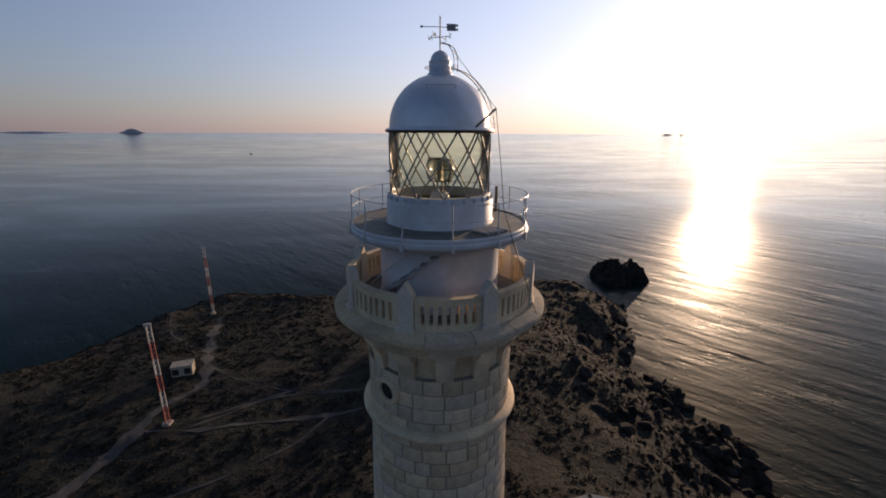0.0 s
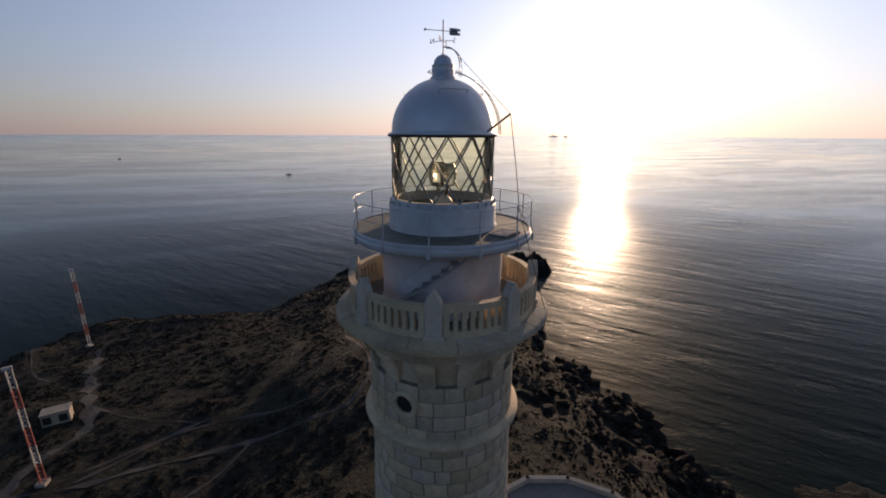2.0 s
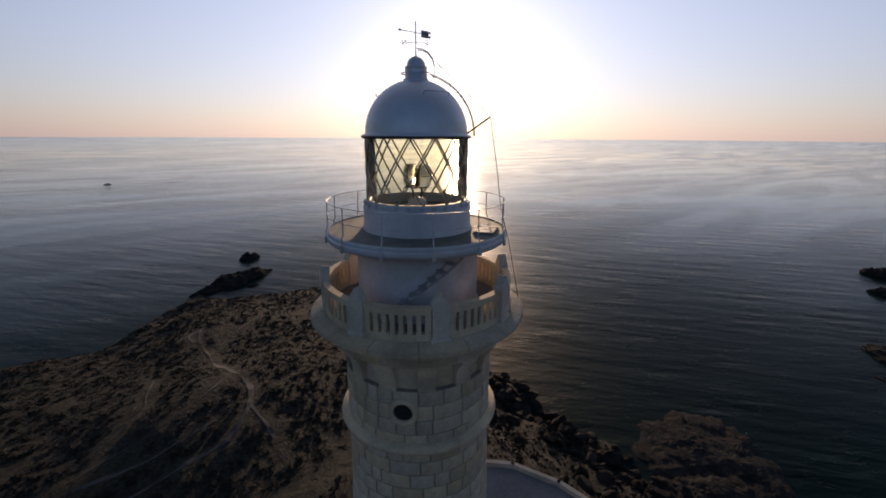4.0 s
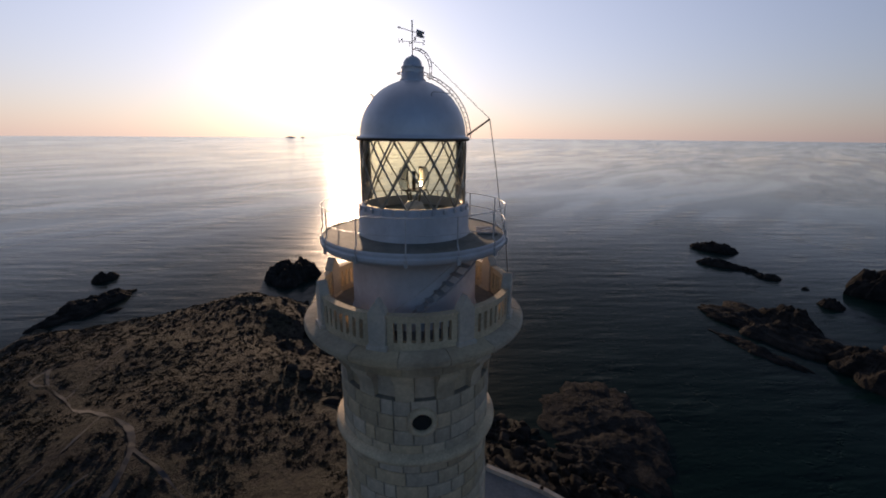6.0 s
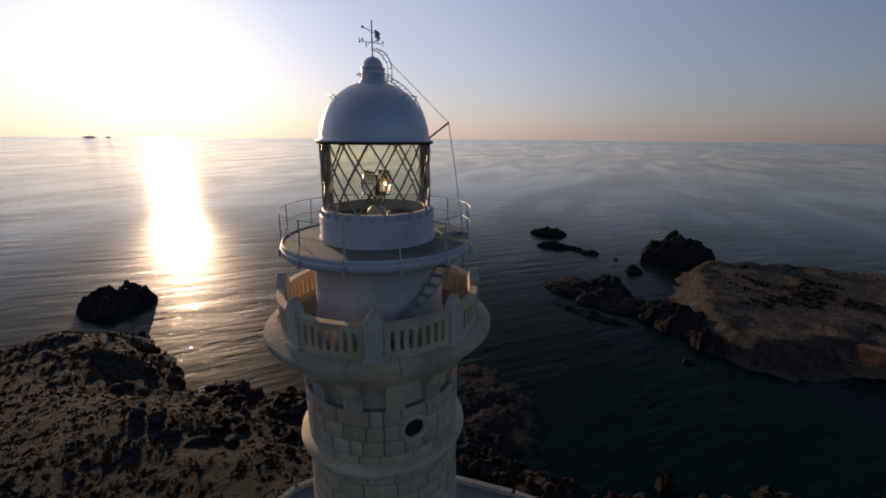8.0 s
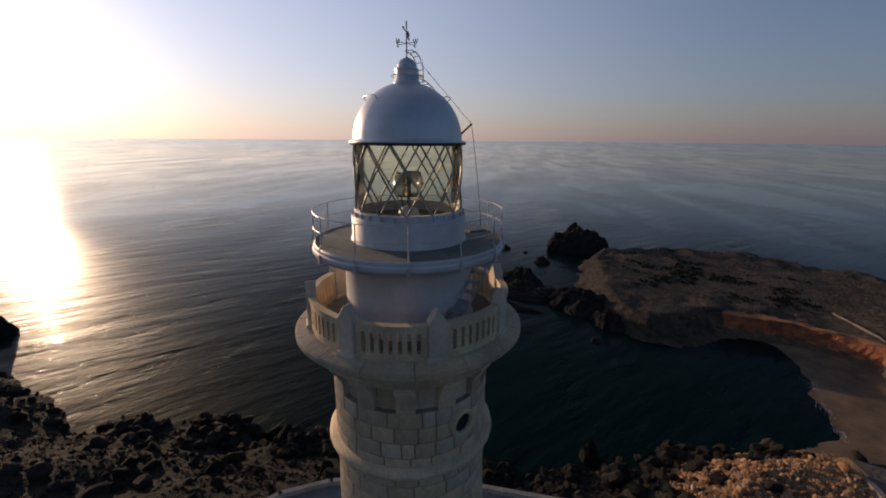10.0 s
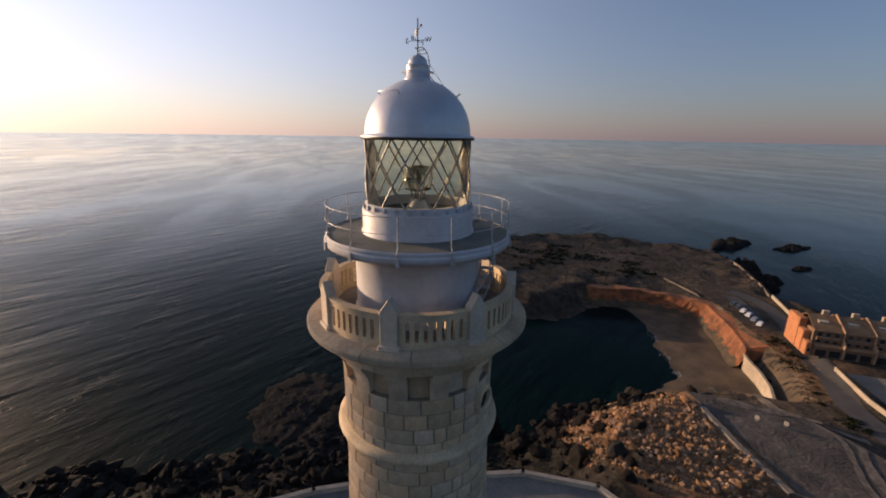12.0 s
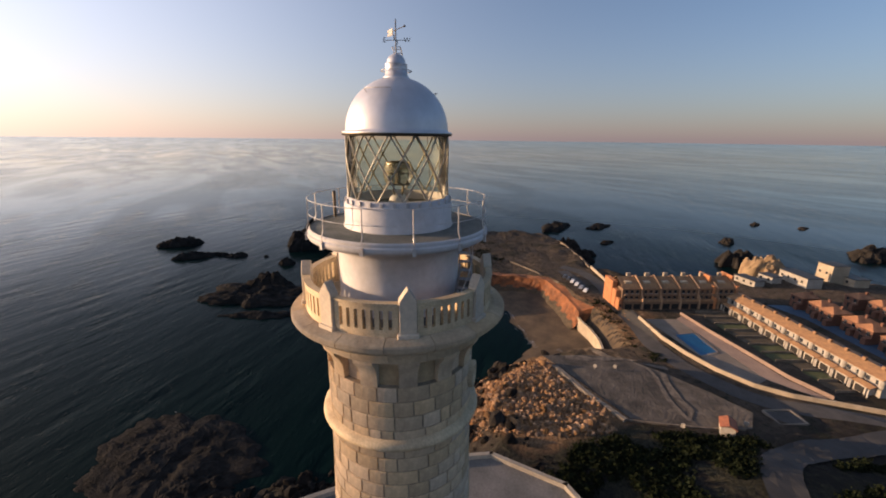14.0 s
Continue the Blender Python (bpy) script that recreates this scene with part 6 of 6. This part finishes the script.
white_building(80.7, -247.3, 17, 8, 5.0, row2_turn, "long white single-storey building in sun", WHITEWASH)
white_building(77.6, -273.5, 9, 9, 9.5, row2_turn, "sunlit cream two-storey building with dark roof", CREAM)
white_building(69.7, -277.7, 10, 8, 4.5, row2_turn, "low cream building beside the taller one", CREAM)
white_building(91.9, -224.9, 12, 6, 3.2, row2_turn + 10, "low white shed behind the houses", WHITEWASH)
white_building(88.3, -237.1, 8, 6, 3.0, row2_turn + 10, "low white shed behind the houses", WHITEWASH)

# pool terrace, gardens, lane
tagged(part("pool_terrace", prism(bmesh.new(), [(83.9, -138.2), (48.4, -125.4), (38.5, -128.2), (38.7, -132.7), (78.3, -149.4)], 12.6, 13.10), POOLDECK), "grey-brown paved terrace round a pool", "terrace", kind="structure")
tagged(part("pink_terrace", prism(bmesh.new(), [(78.3, -149.5), (38.7, -132.8), (26.8, -135.6), (25.8, -137.7), (35.8, -138.3), (79.4, -154.3)], 12.6, 13.12), PINKPAVE), "pink-paved strip behind the pool", "terrace", kind="structure")
wall_line("garden_wall", ((80.5, -155.3), (65.3, -149.3), (50.1, -144.3), (35.9, -139.3), (24.8, -138.2)), 1.2, 0.3, PINKPAVE, "low pink garden wall")
pool = thing("swimming_pool", "rectangular blue swimming pool with pale coping", "pool", (61.8, -135.9, 13))
corners = [(70.3, -135.6), (67.6, -143.7), (54.8, -136.7), (56, -128.6)]
bm = bmesh.new()
q = [bm.verts.new((x, y, 13.17)) for x, y in corners]
bm.faces.new(q)
bmesh.ops.recalc_face_normals(bm, faces=bm.faces)
part("pool_water", bm, POOLWATER, pool)
bm = bmesh.new()
for a, b in zip(corners, corners[1:] + corners[:1]):
    box(bm, ((a[0] + b[0]) / 2, (a[1] + b[1]) / 2, 13.15), (math.hypot(b[0] - a[0], b[1] - a[1]) + 0.8, 0.8, 0.14), math.degrees(math.atan2(b[1] - a[1], b[0] - a[0])))
part("coping", bm, POOLDECK, pool, "pale stone pool coping")
for k in range(11):
    p = Vector((78.2, -176.8, 0)) + r2_dir * ROW2_W * (k + 0.5)
    n = Vector((0.452, 0.892, 0))
    length = 12 - 0.3 * k if k < 8 else 6.0
    c = p + n * (length / 2 + 0.6)
    b = box(bmesh.new(), (c.x, c.y, 13.05), (ROW2_W - 0.5, length, 0.14), row2_turn)
    green = k in (3, 6, 7, 9)
    tagged(part("garden_lawn", b, LAWN if green else GARDEN), "small dark green garden plot" if green else "small garden plot of bare dark earth", "lawn", "garden plots")
    e = p + n * (length / 2 + 0.6) + r2_dir * ROW2_W / 2
    tagged(part("stone_divider", box(bmesh.new(), (e.x, e.y, 13.4), (0.25, length, 0.9), row2_turn), LOTWALL), "low stone divider between two garden plots", "divider", "garden dividers")
tagged(part("blue_lane", prism(bmesh.new(), [(70, -199.7), (54.9, -197.2), (16.1, -175.5), (-14.5, -158.6), (-18.2, -166.7), (14.5, -185.6), (51.2, -205.3), (65.3, -206.8)], 12.6, 13.08), BLUEPAVE), "blue lane between the terraces", "lane", kind="structure")
for x, y, label in ((63.1, -86.9, "white sign board on the bare lot"), (60.2, -92, "white sign board on the bare lot"), (34.5, -84.8, "white post at the edge of the lot"), (28, -99.1, "white post at the edge of the lot")):
    s = thing("sign_board", label, "sign", (x, y, 16.1), "boards on the lot")
    part("board", box(bmesh.new(), (x, y, 17.1), (0.9, 0.12, 1.0), 30), WHITEWASH, s)
    part("post", box(bmesh.new(), (x, y, 16.4), (0.12, 0.12, 1.0), 30), WHITEWASH, s)
basin = thing("basin", "small dark rectangular basin with pale kerbs beside the road", "basin", (26.5, -115, ground_z(26.5, -115)))
bz = ground_z(26.5, -115)
part("water", box(bmesh.new(), (26.5, -115, bz + 0.1), (7.0, 5.2, 0.5), 64), ASPHALT, basin, "dark basin floor")
for du, dv, lu, lv in ((3.6, 0, 0.45, 5.6), (-3.6, 0, 0.45, 5.6), (0, 2.75, 6.7, 0.3), (0, -2.75, 6.7, 0.3)):
    q = pose(26.5, -115, bz + 0.35, 0, 0, 64) @ Vector((du, dv, 0))
    part("kerb", box(bmesh.new(), q, (lu, lv, 0.6), 64), LOTGREY, basin)
kiosk = thing("kiosk", "small white kiosk with an orange tiled roof", "kiosk", (29.3, -93.5, 16))
kz = ground_z(29.3, -93.5)
part("wall", box(bmesh.new(), (29.3, -93.5, kz + 1.1), (3.8, 2.9, 2.4), -58), WHITEWASH, kiosk)
bm = gable_roof(bmesh.new(), 4.3, 3.1, 2.25, 0.8, 0.2, -1.55)
bm.transform(pose(29.3, -93.5, kz, 0, 0, -58))
part("roof", bm, REDTILE, kiosk, "red tiled roof")


# ---- the ashlar blocks of the shaft ----
def block_mesh(width_deg, h, r=2.55, depth=0.10, seg=3):
    """One curved ashlar with chamfered edges."""
    bm = bmesh.new()
    c, lip = 0.022, math.degrees(0.022 / r)
    rows = []
    for rr, zo, ao in ((r - depth, 0.0, 0.0), (r - c, 0.0, 0.0), (r, c, lip), (r, h - c, lip), (r - c, h, 0.0), (r - depth, h, 0.0)):
        a = width_deg / 2 - ao
        rows.append([bm.verts.new(polar(rr, -a + 2 * a * i / seg, zo)) for i in range(seg + 1)])
    for lo, hi in zip(rows, rows[1:]):
        for i in range(seg):
            bm.faces.new((lo[i], lo[i + 1], hi[i + 1], hi[i]))
    for i in (0, seg):
        ring = [row[i] for row in rows]
        bm.faces.new(ring if i else ring[::-1])
    bmesh.ops.recalc_face_normals(bm, faces=bm.faces)
    return bm


COURSE = 0.505
WIDTHS = (9, 12, 14, 16, 18, 20, 23)
block_data = {}
for w in WIDTHS:
    bm = block_mesh(w - 0.55, COURSE - 0.026)
    me = bpy.data.meshes.new("ashlar")
    bm.to_mesh(me)
    bm.free()
    me.materials.append(STONE)
    block_data[w] = me
rnd = random.Random(4)


def course_widths():
    """Block widths that go once round."""
    left, out = 360, []
    while left > 0:
        fit = [w for w in WIDTHS if left - w == 0 or left - w >= 9]
        w = rnd.choice(fit) if fit else left
        out.append(w)
        left -= w
    return out


count, level = 0, 0
while True:
    z = 74.95 - COURSE * (level + 1)
    if count > 280:
        break
    a = rnd.uniform(0, 30)
    for w in course_widths():
        a += w / 2
        mid = z + COURSE / 2
        over_port = abs((a + 130.4 + 180) % 360 - 180) * 0.0445 < 0.36 and abs(mid - 74.28) < 0.36
        if w in block_data and not over_port:
            ob = new("ashlar", block_data[w])
            grow = tower_radius(mid) / 2.55 + rnd.uniform(-0.0025, 0.0035)
            ob.matrix_world = pose(0, 0, z, 0, 0, a) @ Matrix.Diagonal((grow, grow, 1, 1))
            ob.parent = shaft
            count += 1
        a += w / 2
    level += 1
first_low = level
bm_v, bm_f = [], []
for lv in range(first_low, int((74.95 - BASE_Z) / COURSE)):
    z = 74.95 - COURSE * (lv + 1)
    a = rnd.uniform(0, 30)
    for w in course_widths():
        a += w / 2
        r = tower_radius(z + 0.25)
        b0 = len(bm_v)
        hw = w / 2 - 0.27
        for rr, zo in ((r - 0.08, 0.0), (r, 0.02), (r, COURSE - 0.04), (r - 0.08, COURSE - 0.02)):
            for i in range(3):
                bm_v.append(polar(rr, a - hw + hw * i, z + zo)[:])
        for k in range(3):
            for i in range(2):
                s = b0 + 3 * k + i
                bm_f.append((s, s + 1, s + 4, s + 3))
        bm_f += [(b0, b0 + 3, b0 + 6, b0 + 9), (b0 + 2, b0 + 11, b0 + 8, b0 + 5)]
        a += w / 2
me = bpy.data.meshes.new("lower_ashlars")
me.from_pydata(bm_v, [], bm_f)
me.materials.append(STONE_JOINED)
low = new("lower_ashlars", me)
low.parent = lighthouse
low.matrix_parent_inverse = lighthouse.matrix_world.inverted()
tagged(low, "pale limestone courses of the lower shaft", kind="stuff")
lighthouse.scale = (0.984, 0.984, 1.0)   # the tower's true girth
